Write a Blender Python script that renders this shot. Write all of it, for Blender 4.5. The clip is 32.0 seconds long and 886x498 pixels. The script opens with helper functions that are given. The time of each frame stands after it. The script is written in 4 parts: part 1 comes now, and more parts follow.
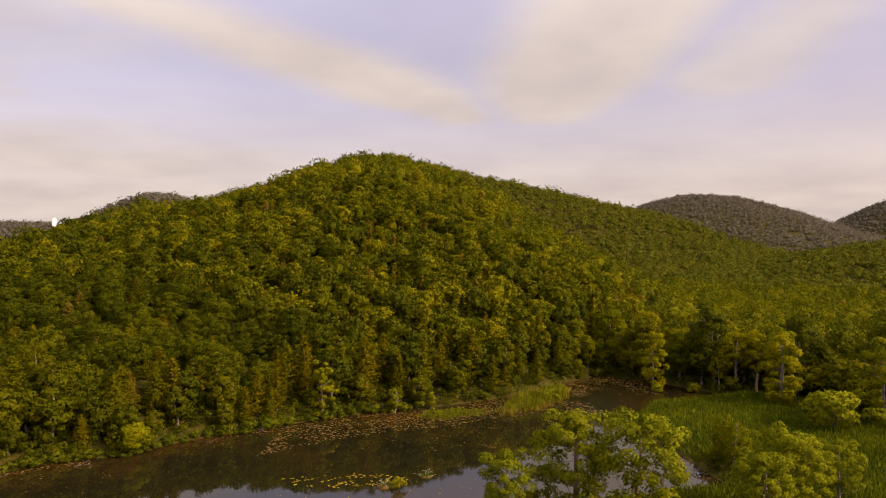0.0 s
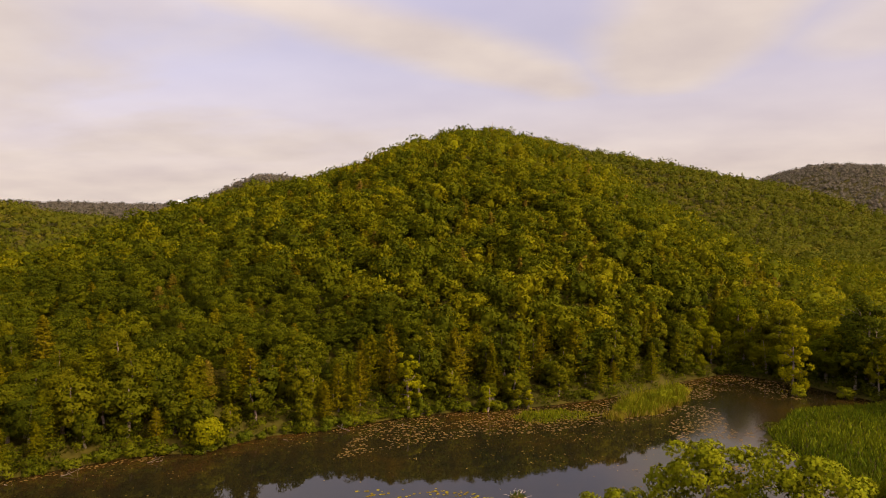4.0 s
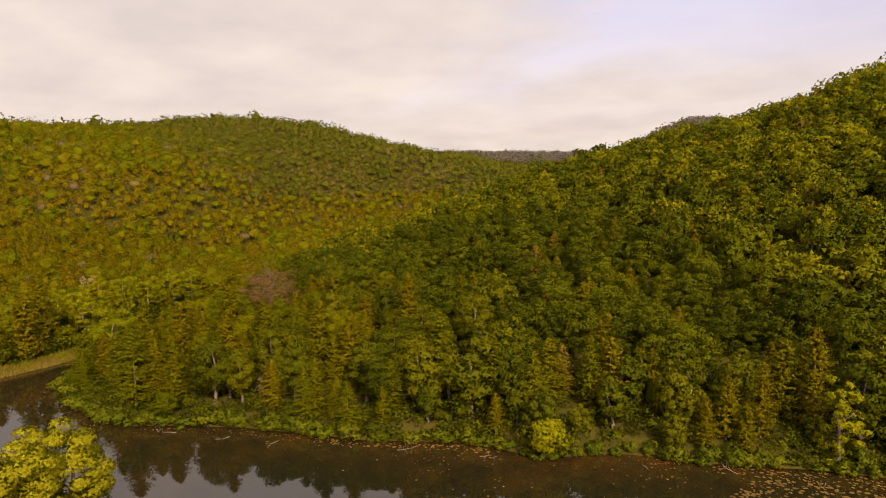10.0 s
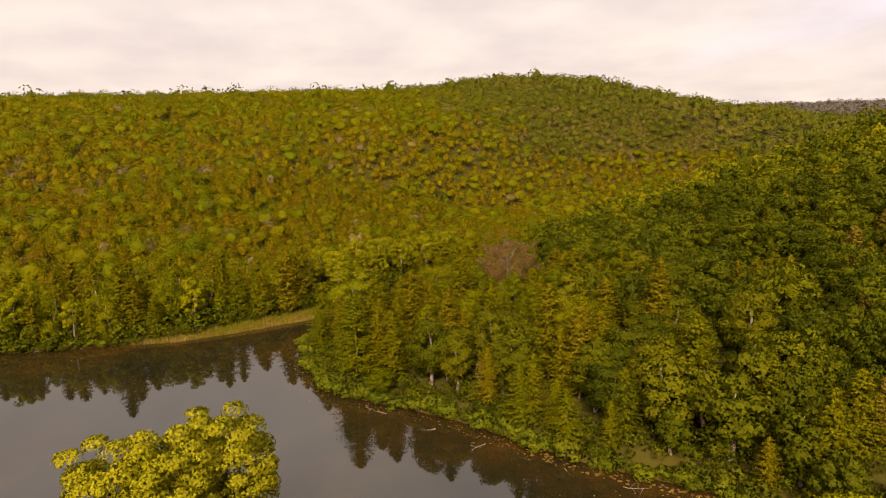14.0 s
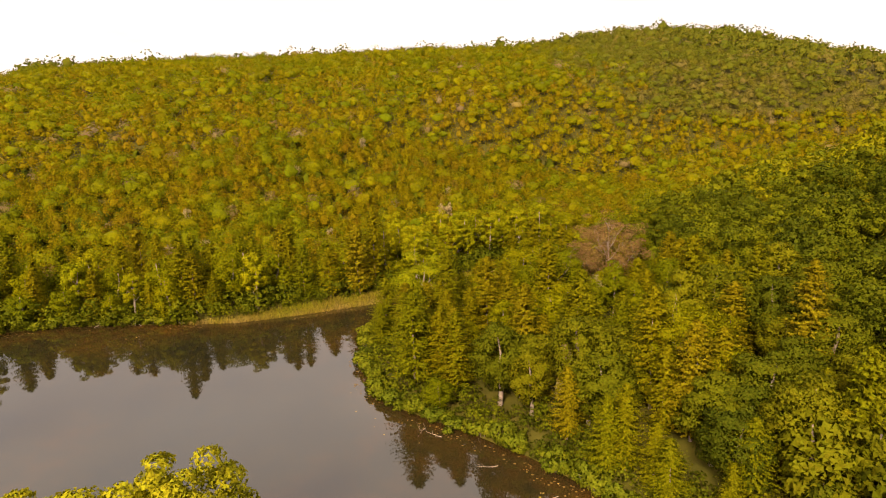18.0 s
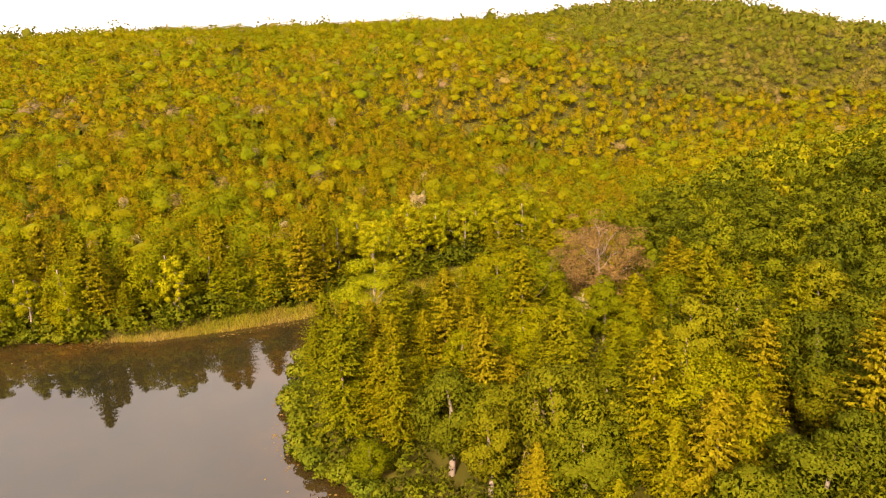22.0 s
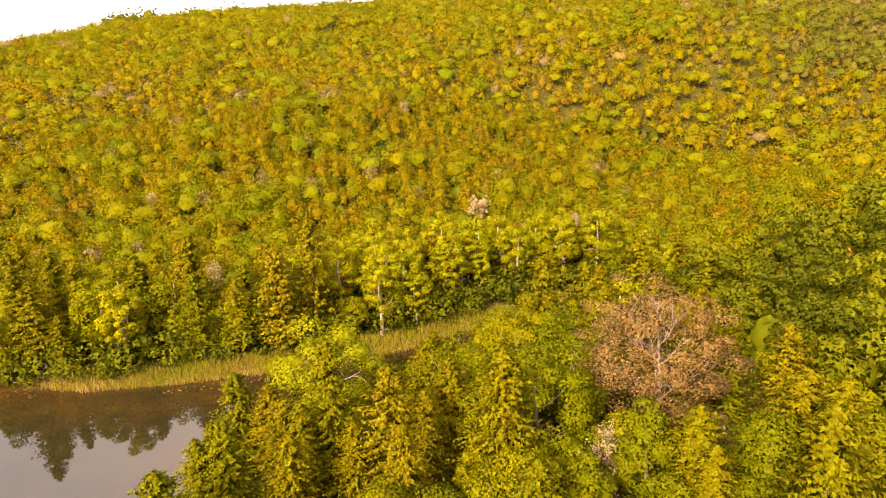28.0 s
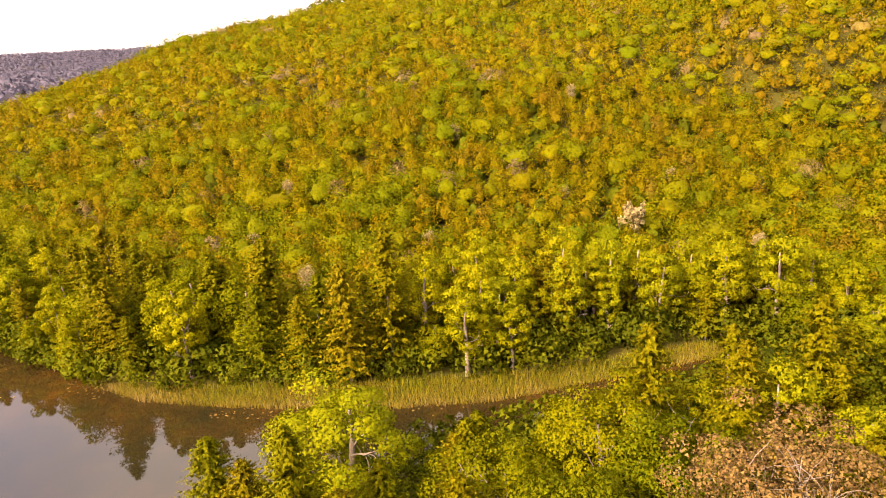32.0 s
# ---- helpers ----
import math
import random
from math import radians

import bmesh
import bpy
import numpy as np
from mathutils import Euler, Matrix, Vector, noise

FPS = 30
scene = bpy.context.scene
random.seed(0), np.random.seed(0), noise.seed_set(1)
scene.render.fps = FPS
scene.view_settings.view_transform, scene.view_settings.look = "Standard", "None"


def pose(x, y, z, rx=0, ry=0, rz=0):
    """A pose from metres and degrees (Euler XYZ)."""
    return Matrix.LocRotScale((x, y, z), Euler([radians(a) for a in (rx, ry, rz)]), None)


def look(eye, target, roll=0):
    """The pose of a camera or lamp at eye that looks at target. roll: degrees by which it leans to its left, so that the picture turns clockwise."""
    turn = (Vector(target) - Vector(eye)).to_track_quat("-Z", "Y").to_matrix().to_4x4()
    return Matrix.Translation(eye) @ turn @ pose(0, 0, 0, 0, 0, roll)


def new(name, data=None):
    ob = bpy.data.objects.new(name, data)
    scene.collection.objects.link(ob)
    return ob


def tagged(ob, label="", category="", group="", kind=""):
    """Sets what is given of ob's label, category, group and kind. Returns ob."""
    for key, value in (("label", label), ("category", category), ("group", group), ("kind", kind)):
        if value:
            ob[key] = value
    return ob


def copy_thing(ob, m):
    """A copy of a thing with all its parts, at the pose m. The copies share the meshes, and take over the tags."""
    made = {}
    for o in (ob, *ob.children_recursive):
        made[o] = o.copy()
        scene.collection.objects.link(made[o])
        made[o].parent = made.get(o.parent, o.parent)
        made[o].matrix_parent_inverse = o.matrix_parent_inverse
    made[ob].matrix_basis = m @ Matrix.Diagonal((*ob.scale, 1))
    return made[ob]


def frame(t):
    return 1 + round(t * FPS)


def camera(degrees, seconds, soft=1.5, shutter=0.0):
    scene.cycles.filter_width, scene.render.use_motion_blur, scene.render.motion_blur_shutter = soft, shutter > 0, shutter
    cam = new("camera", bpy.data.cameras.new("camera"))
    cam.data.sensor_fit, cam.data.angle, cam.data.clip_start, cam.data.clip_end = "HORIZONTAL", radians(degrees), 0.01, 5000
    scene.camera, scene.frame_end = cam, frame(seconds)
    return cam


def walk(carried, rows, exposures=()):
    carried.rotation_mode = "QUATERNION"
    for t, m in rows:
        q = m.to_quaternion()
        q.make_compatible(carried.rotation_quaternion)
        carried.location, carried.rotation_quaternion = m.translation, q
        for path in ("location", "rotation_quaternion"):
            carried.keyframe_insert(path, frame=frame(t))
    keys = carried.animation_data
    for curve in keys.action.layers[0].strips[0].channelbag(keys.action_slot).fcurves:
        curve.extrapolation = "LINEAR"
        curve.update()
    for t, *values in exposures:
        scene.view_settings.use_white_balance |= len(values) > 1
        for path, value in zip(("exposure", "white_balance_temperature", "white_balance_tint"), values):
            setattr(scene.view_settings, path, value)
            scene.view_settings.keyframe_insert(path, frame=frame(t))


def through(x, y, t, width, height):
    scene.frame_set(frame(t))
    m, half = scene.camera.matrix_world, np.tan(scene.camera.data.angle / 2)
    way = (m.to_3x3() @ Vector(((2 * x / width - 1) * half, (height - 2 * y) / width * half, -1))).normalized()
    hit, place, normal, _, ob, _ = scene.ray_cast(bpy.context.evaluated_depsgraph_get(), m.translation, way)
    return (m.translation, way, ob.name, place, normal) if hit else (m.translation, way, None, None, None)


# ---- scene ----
cam = camera(69.2, 32.0, 1.0)
METRES, EYE, TILT, LEAN, TURN = 180.0, 40.0, 0.0, 0.0, 0.0
ROWS = [
    (0.0, 0.0, 0.0, 0.0, 0.0, 0.0, 0.0),
    (0.5, 0.0011, 0.0092, 0.0003, -0.06, -0.13, 0.05),
    (1.0, 0.0022, 0.0193, 0.0007, 0.04, -0.37, 0.1),
    (1.5, 0.0032, 0.0303, 0.0014, 0.88, -0.64, 0.15),
    (2.0, 0.0045, 0.0421, 0.0021, 2.43, -0.91, 0.19),
    (2.5, 0.0055, 0.0546, 0.0029, 3.97, -1.18, 0.29),
    (4.5, 0.0101, 0.1098, 0.0059, 11.6, -2.29, 0.43),
    (5.0, 0.0103, 0.125, 0.007, 14.17, -2.61, 0.41),
    (5.5, 0.0096, 0.1405, 0.0078, 17.35, -2.94, 0.37),
    (6.0, 0.0084, 0.1559, 0.0092, 20.6, -3.3, 0.34),
    (6.5, 0.0069, 0.1711, 0.0109, 23.86, -3.69, 0.33),
    (7.0, 0.0048, 0.186, 0.0119, 27.09, -4.08, 0.29),
    (7.5, 0.0024, 0.2011, 0.0131, 30.34, -4.48, 0.26),
    (8.0, -0.0005, 0.2159, 0.0139, 33.56, -4.89, 0.24),
    (8.5, -0.0038, 0.2306, 0.0145, 36.8, -5.29, 0.25),
    (9.0, -0.008, 0.2453, 0.0149, 40.02, -5.71, 0.28),
    (9.5, -0.0126, 0.2602, 0.0151, 43.29, -6.14, 0.31),
    (10.0, -0.0182, 0.2746, 0.0151, 46.5, -6.53, 0.37),
    (10.5, -0.0243, 0.2883, 0.0151, 49.68, -6.92, 0.47),
    (11.0, -0.0314, 0.3022, 0.0152, 52.88, -7.32, 0.57),
    (11.5, -0.0397, 0.3153, 0.0153, 56.06, -7.75, 0.67),
    (12.0, -0.0489, 0.3277, 0.0151, 59.24, -8.15, 0.73),
    (12.5, -0.0583, 0.3397, 0.0149, 62.4, -8.56, 0.84),
    (13.0, -0.0682, 0.3514, 0.0149, 65.56, -8.99, 0.97),
    (13.5, -0.0787, 0.3625, 0.0148, 68.71, -9.4, 1.13),
    (14.0, -0.0896, 0.3731, 0.0146, 71.48, -9.79, 1.19),
    (14.5, -0.1012, 0.3831, 0.0144, 74.38, -10.18, 1.33),
    (15.0, -0.1131, 0.3923, 0.0143, 77.57, -10.57, 1.44),
    (15.5, -0.1264, 0.4012, 0.0136, 79.87, -10.94, 1.52),
    (17.5, -0.1801, 0.431, 0.0127, 81.74, -12.59, 1.67),
    (18.0, -0.194, 0.437, 0.0121, 81.68, -12.91, 1.65),
    (18.5, -0.2087, 0.4425, 0.0112, 81.64, -13.22, 1.62),
    (19.0, -0.2233, 0.4478, 0.0106, 81.6, -13.54, 1.62),
    (19.5, -0.238, 0.4534, 0.01, 81.57, -13.83, 1.61),
    (20.0, -0.2527, 0.4595, 0.0095, 81.55, -14.09, 1.58),
    (20.5, -0.2677, 0.4664, 0.0091, 81.52, -14.32, 1.53),
    (21.0, -0.2817, 0.4735, 0.0087, 81.47, -14.51, 1.49),
    (21.5, -0.2966, 0.4816, 0.0081, 81.42, -14.69, 1.44),
    (22.0, -0.3116, 0.49, 0.0077, 81.35, -14.87, 1.4),
    (22.5, -0.3266, 0.4989, 0.0074, 81.29, -15.05, 1.37),
    (23.0, -0.3416, 0.5082, 0.0072, 81.25, -15.22, 1.34),
    (23.5, -0.3565, 0.5177, 0.0071, 81.23, -15.37, 1.34),
    (24.0, -0.3713, 0.5272, 0.0072, 81.35, -15.54, 1.36),
    (24.5, -0.3861, 0.537, 0.0071, 81.59, -15.68, 1.38),
    (25.0, -0.4008, 0.5466, 0.007, 82.2, -15.81, 1.38),
    (25.5, -0.4156, 0.5567, 0.0069, 83.86, -15.9, 1.49),
    (27.5, -0.474, 0.5938, 0.0068, 91.5, -16.37, 1.97),
    (28.0, -0.4889, 0.6026, 0.0074, 93.44, -16.52, 2.1),
    (28.5, -0.5039, 0.6105, 0.0076, 96.11, -16.65, 2.23),
    (29.0, -0.5191, 0.6186, 0.0075, 98.82, -16.79, 2.38),
    (29.5, -0.5343, 0.6262, 0.0076, 100.45, -16.94, 2.5),
    (30.0, -0.5497, 0.6328, 0.0069, 102.12, -17.05, 2.62),
    (30.5, -0.5651, 0.639, 0.0061, 103.98, -17.17, 2.69),
    (31.0, -0.5808, 0.6448, 0.0052, 106.22, -17.24, 2.84),
    (31.5, -0.5968, 0.6504, 0.0041, 108.8, -17.31, 2.98),
    (32.0, -0.6138, 0.6552, 0.0022, 111.54, -17.34, 3.15),
]
EXPOSURES = [(0.0, 0.1, 6500, 12), (6.0, 0.2, 6500, 11), (10.0, 0.33, 6500, 10), (15.0, 0.6, 6550, 10), (19.0, 1.2, 6600, 11), (23.0, 1.64, 6700, 13),
             (28.0, 1.82, 6800, 15), (32.0, 1.76, 6800, 15)]
walk(cam, [(t, pose(0, 0, EYE, TILT, LEAN, TURN) @ pose(METRES * x, METRES * y, METRES * z, 90 + pitch, roll, yaw)) for t, x, y, z, yaw, pitch, roll in ROWS], EXPOSURES)

# ---- sky and sun ----
SUN_FROM = Vector((0.77, -0.36, 0.58)).normalized()
world = bpy.data.worlds.new("world")
scene.world = world
world.use_nodes = True
wn, wl = world.node_tree.nodes, world.node_tree.links
wn.clear()
w_out, w_bg = wn.new("ShaderNodeOutputWorld"), wn.new("ShaderNodeBackground")
nishita = wn.new("ShaderNodeTexSky")
nishita.sky_type, nishita.sun_disc = "NISHITA", False
nishita.sun_elevation = math.asin(SUN_FROM.z)
nishita.sun_rotation = math.atan2(SUN_FROM.x, SUN_FROM.y)
nishita.air_density, nishita.dust_density, nishita.ozone_density = 1.0, 3.0, 2.0
SKY_STRENGTH = 0.15


def wmath(op, a, b=0.0, c=0.0):
    n = wn.new("ShaderNodeMath")
    n.operation = op
    for i, v in enumerate((a, b, c)):
        if hasattr(v, "links"):
            wl.new(v, n.inputs[i])
        else:
            n.inputs[i].default_value = v
    return n.outputs[0]


tc = wn.new("ShaderNodeTexCoord")
sep = wn.new("ShaderNodeSeparateXYZ")
wl.new(tc.outputs["Generated"], sep.inputs[0])
lift = wmath("ADD", wmath("MAXIMUM", sep.outputs[2], 0.0), 0.16)
comb = wn.new("ShaderNodeCombineXYZ")
wl.new(wmath("DIVIDE", sep.outputs[0], lift), comb.inputs[0])
wl.new(wmath("DIVIDE", sep.outputs[1], lift), comb.inputs[1])
# high streaked cloud, drawn out along one wind direction, thickening to the west
wind = wn.new("ShaderNodeMapping")
wind.inputs["Rotation"].default_value = (0, 0, radians(-38))
wind.inputs["Scale"].default_value = (0.42, 1.05, 1)
wl.new(comb.outputs[0], wind.inputs[0])
streak = wn.new("ShaderNodeTexNoise")
streak.inputs["Scale"].default_value, streak.inputs["Detail"].default_value = 0.75, 7
streak.inputs["Roughness"].default_value, streak.inputs["Distortion"].default_value = 0.5, 0.5
wl.new(wind.outputs[0], streak.inputs["Vector"])
puff = wn.new("ShaderNodeTexNoise")
puff.inputs["Scale"].default_value, puff.inputs["Detail"].default_value = 1.6, 6
wl.new(comb.outputs[0], puff.inputs["Vector"])
west = wmath("MULTIPLY", sep.outputs[0], -0.42)
cover = wn.new("ShaderNodeMapRange")
cover.interpolation_type = "SMOOTHSTEP"
wl.new(wmath("ADD", streak.outputs[0], west), cover.inputs[0])
cover.inputs[1].default_value, cover.inputs[2].default_value = 0.54, 0.80
haze = wn.new("ShaderNodeMapRange")
haze.interpolation_type = "SMOOTHSTEP"
wl.new(sep.outputs[2], haze.inputs[0])
haze.inputs[1].default_value, haze.inputs[2].default_value = 0.26, 0.02


def sky_point(azimuth, elevation):
    """Where a direction falls on the cloud layer; azimuth is counted to the left of +y."""
    a, e = radians(azimuth), radians(elevation)
    k = math.sin(e) + 0.16
    return -math.sin(a) * math.cos(e) / k, math.cos(a) * math.cos(e) / k


def cirrus(start, end, width, soft):
    """A drawn-out band of cirrus between two points of the cloud layer, frayed by the streak noise."""
    (ax, ay), (bx, by) = sky_point(*start), sky_point(*end)
    dx, dy = bx - ax, by - ay
    px, py = wmath("SUBTRACT", flat.outputs[0], ax), wmath("SUBTRACT", flat.outputs[1], ay)
    s = wmath("DIVIDE", wmath("MULTIPLY_ADD", px, dx, wmath("MULTIPLY", py, dy)), dx * dx + dy * dy)
    s = wmath("MINIMUM", wmath("MAXIMUM", s, 0.0), 1.0)
    ex, ey = wmath("MULTIPLY_ADD", s, -dx, px), wmath("MULTIPLY_ADD", s, -dy, py)
    d = wmath("SQRT", wmath("MULTIPLY_ADD", ex, ex, wmath("MULTIPLY", ey, ey)))
    r = wn.new("ShaderNodeMapRange")
    r.interpolation_type = "SMOOTHSTEP"
    wl.new(wmath("ADD", d, wmath("MULTIPLY", wmath("SUBTRACT", streak.outputs[0], 0.5), 0.55)), r.inputs[0])
    r.inputs[1].default_value, r.inputs[2].default_value = width + soft, width - soft * 0.3
    return r.outputs[0]


flat = wn.new("ShaderNodeSeparateXYZ")
wl.new(comb.outputs[0], flat.inputs[0])
bands = wmath("MAXIMUM", cirrus((40, 20.5), (-1.5, 11.7), 0.05, 0.17), cirrus((-9.5, 12.4), (-22, 27), 0.14, 0.20))
bands = wmath("MAXIMUM", bands, wmath("MULTIPLY", cirrus((-24, 13.5), (-31, 18), 0.06, 0.2), 0.7))
veil = wmath("MAXIMUM", wmath("MAXIMUM", cover.outputs[0], haze.outputs[0]), bands)
cloud_tone = wn.new("ShaderNodeValToRGB")
cloud_tone.color_ramp.elements[0].position, cloud_tone.color_ramp.elements[1].position = 0.32, 0.66
cloud_tone.color_ramp.elements[0].color = (0.60, 0.505, 0.465, 1)
cloud_tone.color_ramp.elements[1].color = (0.74, 0.63, 0.55, 1)
wl.new(puff.outputs[0], cloud_tone.inputs[0])
scaled = wn.new("ShaderNodeMix")
scaled.data_type, scaled.blend_type = "RGBA", "MULTIPLY"
scaled.inputs[0].default_value = 1.0
wl.new(nishita.outputs[0], scaled.inputs[6])
scaled.inputs[7].default_value = (SKY_STRENGTH * 1.9, SKY_STRENGTH * 1.25, SKY_STRENGTH * 1.2, 1)
mixed = wn.new("ShaderNodeMix")
mixed.data_type = "RGBA"
wl.new(wmath("MULTIPLY_ADD", veil, 0.62, 0.34), mixed.inputs[0])
wl.new(scaled.outputs[2], mixed.inputs[6])
wl.new(cloud_tone.outputs[0], mixed.inputs[7])
# the cloud sheet is brighter overhead than low down
zenith = wmath("MULTIPLY_ADD", wmath("MAXIMUM", wmath("SUBTRACT", sep.outputs[2], 0.28), 0.0), wmath("MULTIPLY_ADD", wmath("MAXIMUM", wmath("MULTIPLY", sep.outputs[0], -1.0), 0.0), 2.0, 2.2), 1.0)
wl.new(mixed.outputs[2], w_bg.inputs[0])
wl.new(zenith, w_bg.inputs[1])
wl.new(w_bg.outputs[0], w_out.inputs[0])

sun = new("sun", bpy.data.lights.new("sun", "SUN"))
sun.data.energy, sun.data.angle, sun.data.color = 5.0, radians(8.0), (1.0, 0.84, 0.55)
sun.matrix_world = look(SUN_FROM * 500, (0, 0, 0))


# ---- materials ----
def material(name):
    m = bpy.data.materials.new(name)
    m.use_nodes = True
    nt = m.node_tree
    nt.nodes.clear()
    return m, nt.nodes, nt.links


def noise_tex(n, l, scale, detail=4.0, rough=0.55, coords=None):
    t = n.new("ShaderNodeTexNoise")
    t.inputs["Scale"].default_value, t.inputs["Detail"].default_value, t.inputs["Roughness"].default_value = scale, detail, rough
    if coords is None:
        coords = n.new("ShaderNodeNewGeometry").outputs["Position"]
    l.new(coords, t.inputs["Vector"])
    return t


def ramp(n, l, fac, stops):
    r = n.new("ShaderNodeValToRGB")
    e = r.color_ramp.elements
    while len(e) < len(stops):
        e.new(0.5)
    for el, (p, c) in zip(e, stops):
        el.position, el.color = p, (*c, 1)
    l.new(fac, r.inputs[0])
    return r.outputs[0]


def span(n, l, fac, lo, hi):
    r = n.new("ShaderNodeMapRange")
    l.new(fac, r.inputs[0])
    r.inputs[3].default_value, r.inputs[4].default_value = lo, hi
    return r.outputs[0]


def arith(n, l, op, a, b):
    x = n.new("ShaderNodeMath")
    x.operation = op
    for i, v in enumerate((a, b)):
        if hasattr(v, "links"):
            l.new(v, x.inputs[i])
        else:
            x.inputs[i].default_value = v
    return x.outputs[0]


WOOD_STOPS = [(0.0, (0.038, 0.048, 0.002)), (0.3, (0.074, 0.083, 0.002)), (0.55, (0.140, 0.134, 0.002)), (0.78, (0.106, 0.091, 0.0020)),
              (0.92, (0.190, 0.122, 0.020)), (1.0, (0.24, 0.175, 0.11))]


def foliage(name, stops, source, spread=0.13, through=0.34, mottle=0.3):
    """Leaves: tone by tree (source: 'tint' attribute or object), then by spray of leaves and by fine mottling."""
    m, n, l = material(name)
    if source == "tint":
        a = n.new("ShaderNodeAttribute")
        a.attribute_name = "tint"
        tree = a.outputs["Fac"]
    else:
        tree = n.new("ShaderNodeObjectInfo").outputs["Random"]
    geo = n.new("ShaderNodeNewGeometry")
    colour = ramp(n, l, tree, stops)
    hsv = n.new("ShaderNodeHueSaturation")
    l.new(colour, hsv.inputs["Color"])
    spray = span(n, l, geo.outputs["Random Per Island"], 1 - spread, 1 + spread)
    mott = noise_tex(n, l, 1.9, 4, 0.7, coords=geo.outputs["Position"])
    l.new(arith(n, l, "MULTIPLY", spray, span(n, l, mott.outputs[0], 1 - mottle, 1 + mottle)), hsv.inputs["Value"])
    l.new(span(n, l, geo.outputs["Random Per Island"], 0.488, 0.508), hsv.inputs["Hue"])
    p = n.new("ShaderNodeBsdfPrincipled")
    l.new(hsv.outputs[0], p.inputs["Base Color"])
    p.inputs["Roughness"].default_value, p.inputs["Specular IOR Level"].default_value = 0.75, 0.02
    t = n.new("ShaderNodeBsdfTranslucent")
    l.new(hsv.outputs[0], t.inputs["Color"])
    mix = n.new("ShaderNodeMixShader")
    mix.inputs[0].default_value = through
    l.new(p.outputs[0], mix.inputs[1])
    l.new(t.outputs[0], mix.inputs[2])
    l.new(mix.outputs[0], n.new("ShaderNodeOutputMaterial").inputs[0])
    return m


def rough_mat(name, scale, stops, roughness=0.85, bump=0.3, fine=6.0):
    m, n, l = material(name)
    a, b = noise_tex(n, l, scale), noise_tex(n, l, scale * fine, 5)
    fac = arith(n, l, "ADD", arith(n, l, "MULTIPLY", a.outputs[0], 0.65), arith(n, l, "MULTIPLY", b.outputs[0], 0.35))
    p = n.new("ShaderNodeBsdfPrincipled")
    l.new(ramp(n, l, fac, stops), p.inputs["Base Color"])
    p.inputs["Roughness"].default_value, p.inputs["Specular IOR Level"].default_value = roughness, 0.12
    bp = n.new("ShaderNodeBump")
    bp.inputs["Strength"].default_value, bp.inputs["Distance"].default_value = bump, 0.05
    l.new(b.outputs[0], bp.inputs["Height"])
    l.new(bp.outputs[0], p.inputs["Normal"])
    l.new(p.outputs[0], n.new("ShaderNodeOutputMaterial").inputs[0])
    return m


M_WOODS = foliage("woodland_leaves", WOOD_STOPS, "tint")
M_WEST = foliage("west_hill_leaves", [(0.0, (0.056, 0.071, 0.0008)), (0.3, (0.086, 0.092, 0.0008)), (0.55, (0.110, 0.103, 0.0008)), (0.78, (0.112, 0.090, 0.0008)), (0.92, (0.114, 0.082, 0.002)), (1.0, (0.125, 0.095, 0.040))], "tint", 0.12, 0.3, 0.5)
M_UPLAND = foliage("upland_leaves", [(0.0, (0.054, 0.063, 0.004)), (0.4, (0.073, 0.079, 0.005)), (0.75, (0.092, 0.085, 0.006)), (1.0, (0.11, 0.09, 0.02))], "tint", 0.10)
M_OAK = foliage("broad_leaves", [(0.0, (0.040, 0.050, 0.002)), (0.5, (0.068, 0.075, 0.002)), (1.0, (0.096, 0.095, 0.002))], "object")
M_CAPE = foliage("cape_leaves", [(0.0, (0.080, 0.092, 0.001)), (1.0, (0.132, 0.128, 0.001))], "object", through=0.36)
M_LAKESIDE = foliage("young_yellow_leaves", [(0.0, (0.190, 0.182, 0.005)), (1.0, (0.205, 0.194, 0.005))], "object", 0.16)
M_BRIGHT = foliage("bright_leaves", [(0.0, (0.138, 0.148, 0.002)), (1.0, (0.180, 0.170, 0.002))], "object", through=0.36)
M_CEDAR = foliage("cedar_sprays", [(0.0, (0.080, 0.086, 0.001)), (0.6, (0.104, 0.094, 0.001)), (1.0, (0.118, 0.098, 0.002))], "object", 0.2, 0.28, 0.2)
M_PALE = foliage("pale_cedar_sprays", [(0.0, (0.20, 0.16, 0.06)), (1.0, (0.26, 0.21, 0.09))], "object")
M_DEAD = foliage("withered_leaves", [(0.0, (0.112, 0.070, 0.020)), (1.0, (0.120, 0.076, 0.022))], "object", 0.3, 0.2)
M_SHRUB = foliage("shrub_leaves", [(0.0, (0.066, 0.086, 0.004)), (1.0, (0.105, 0.114, 0.004))], "object")
M_SHORE = foliage("open_crown_leaves", [(0.0, (0.135, 0.150, 0.004)), (1.0, (0.165, 0.172, 0.004))], "object")
M_REED = foliage("reed_blades", [(0.0, (0.050, 0.072, 0.003)), (0.4, (0.115, 0.130, 0.004)), (0.7, (0.17, 0.135, 0.012)), (1.0, (0.26, 0.19, 0.06))], "tint", 0.35, 0.3)
M_BARK = rough_mat("bark", 2.5, [(0.3, (0.09, 0.065, 0.045)), (0.7, (0.22, 0.18, 0.14))])
M_GREYBARK = rough_mat("grey_bark", 2.2, [(0.3, (0.12, 0.095, 0.065)), (0.7, (0.25, 0.205, 0.15))])
# distance haze is painted into these greyed leaf tones
M_FAR = foliage("haze_paled_leaves", [(0.0, (0.104, 0.095, 0.068)), (0.5, (0.110, 0.100, 0.073)), (1.0, (0.116, 0.105, 0.078))], "tint", 0.08, 0.4, 0.12)
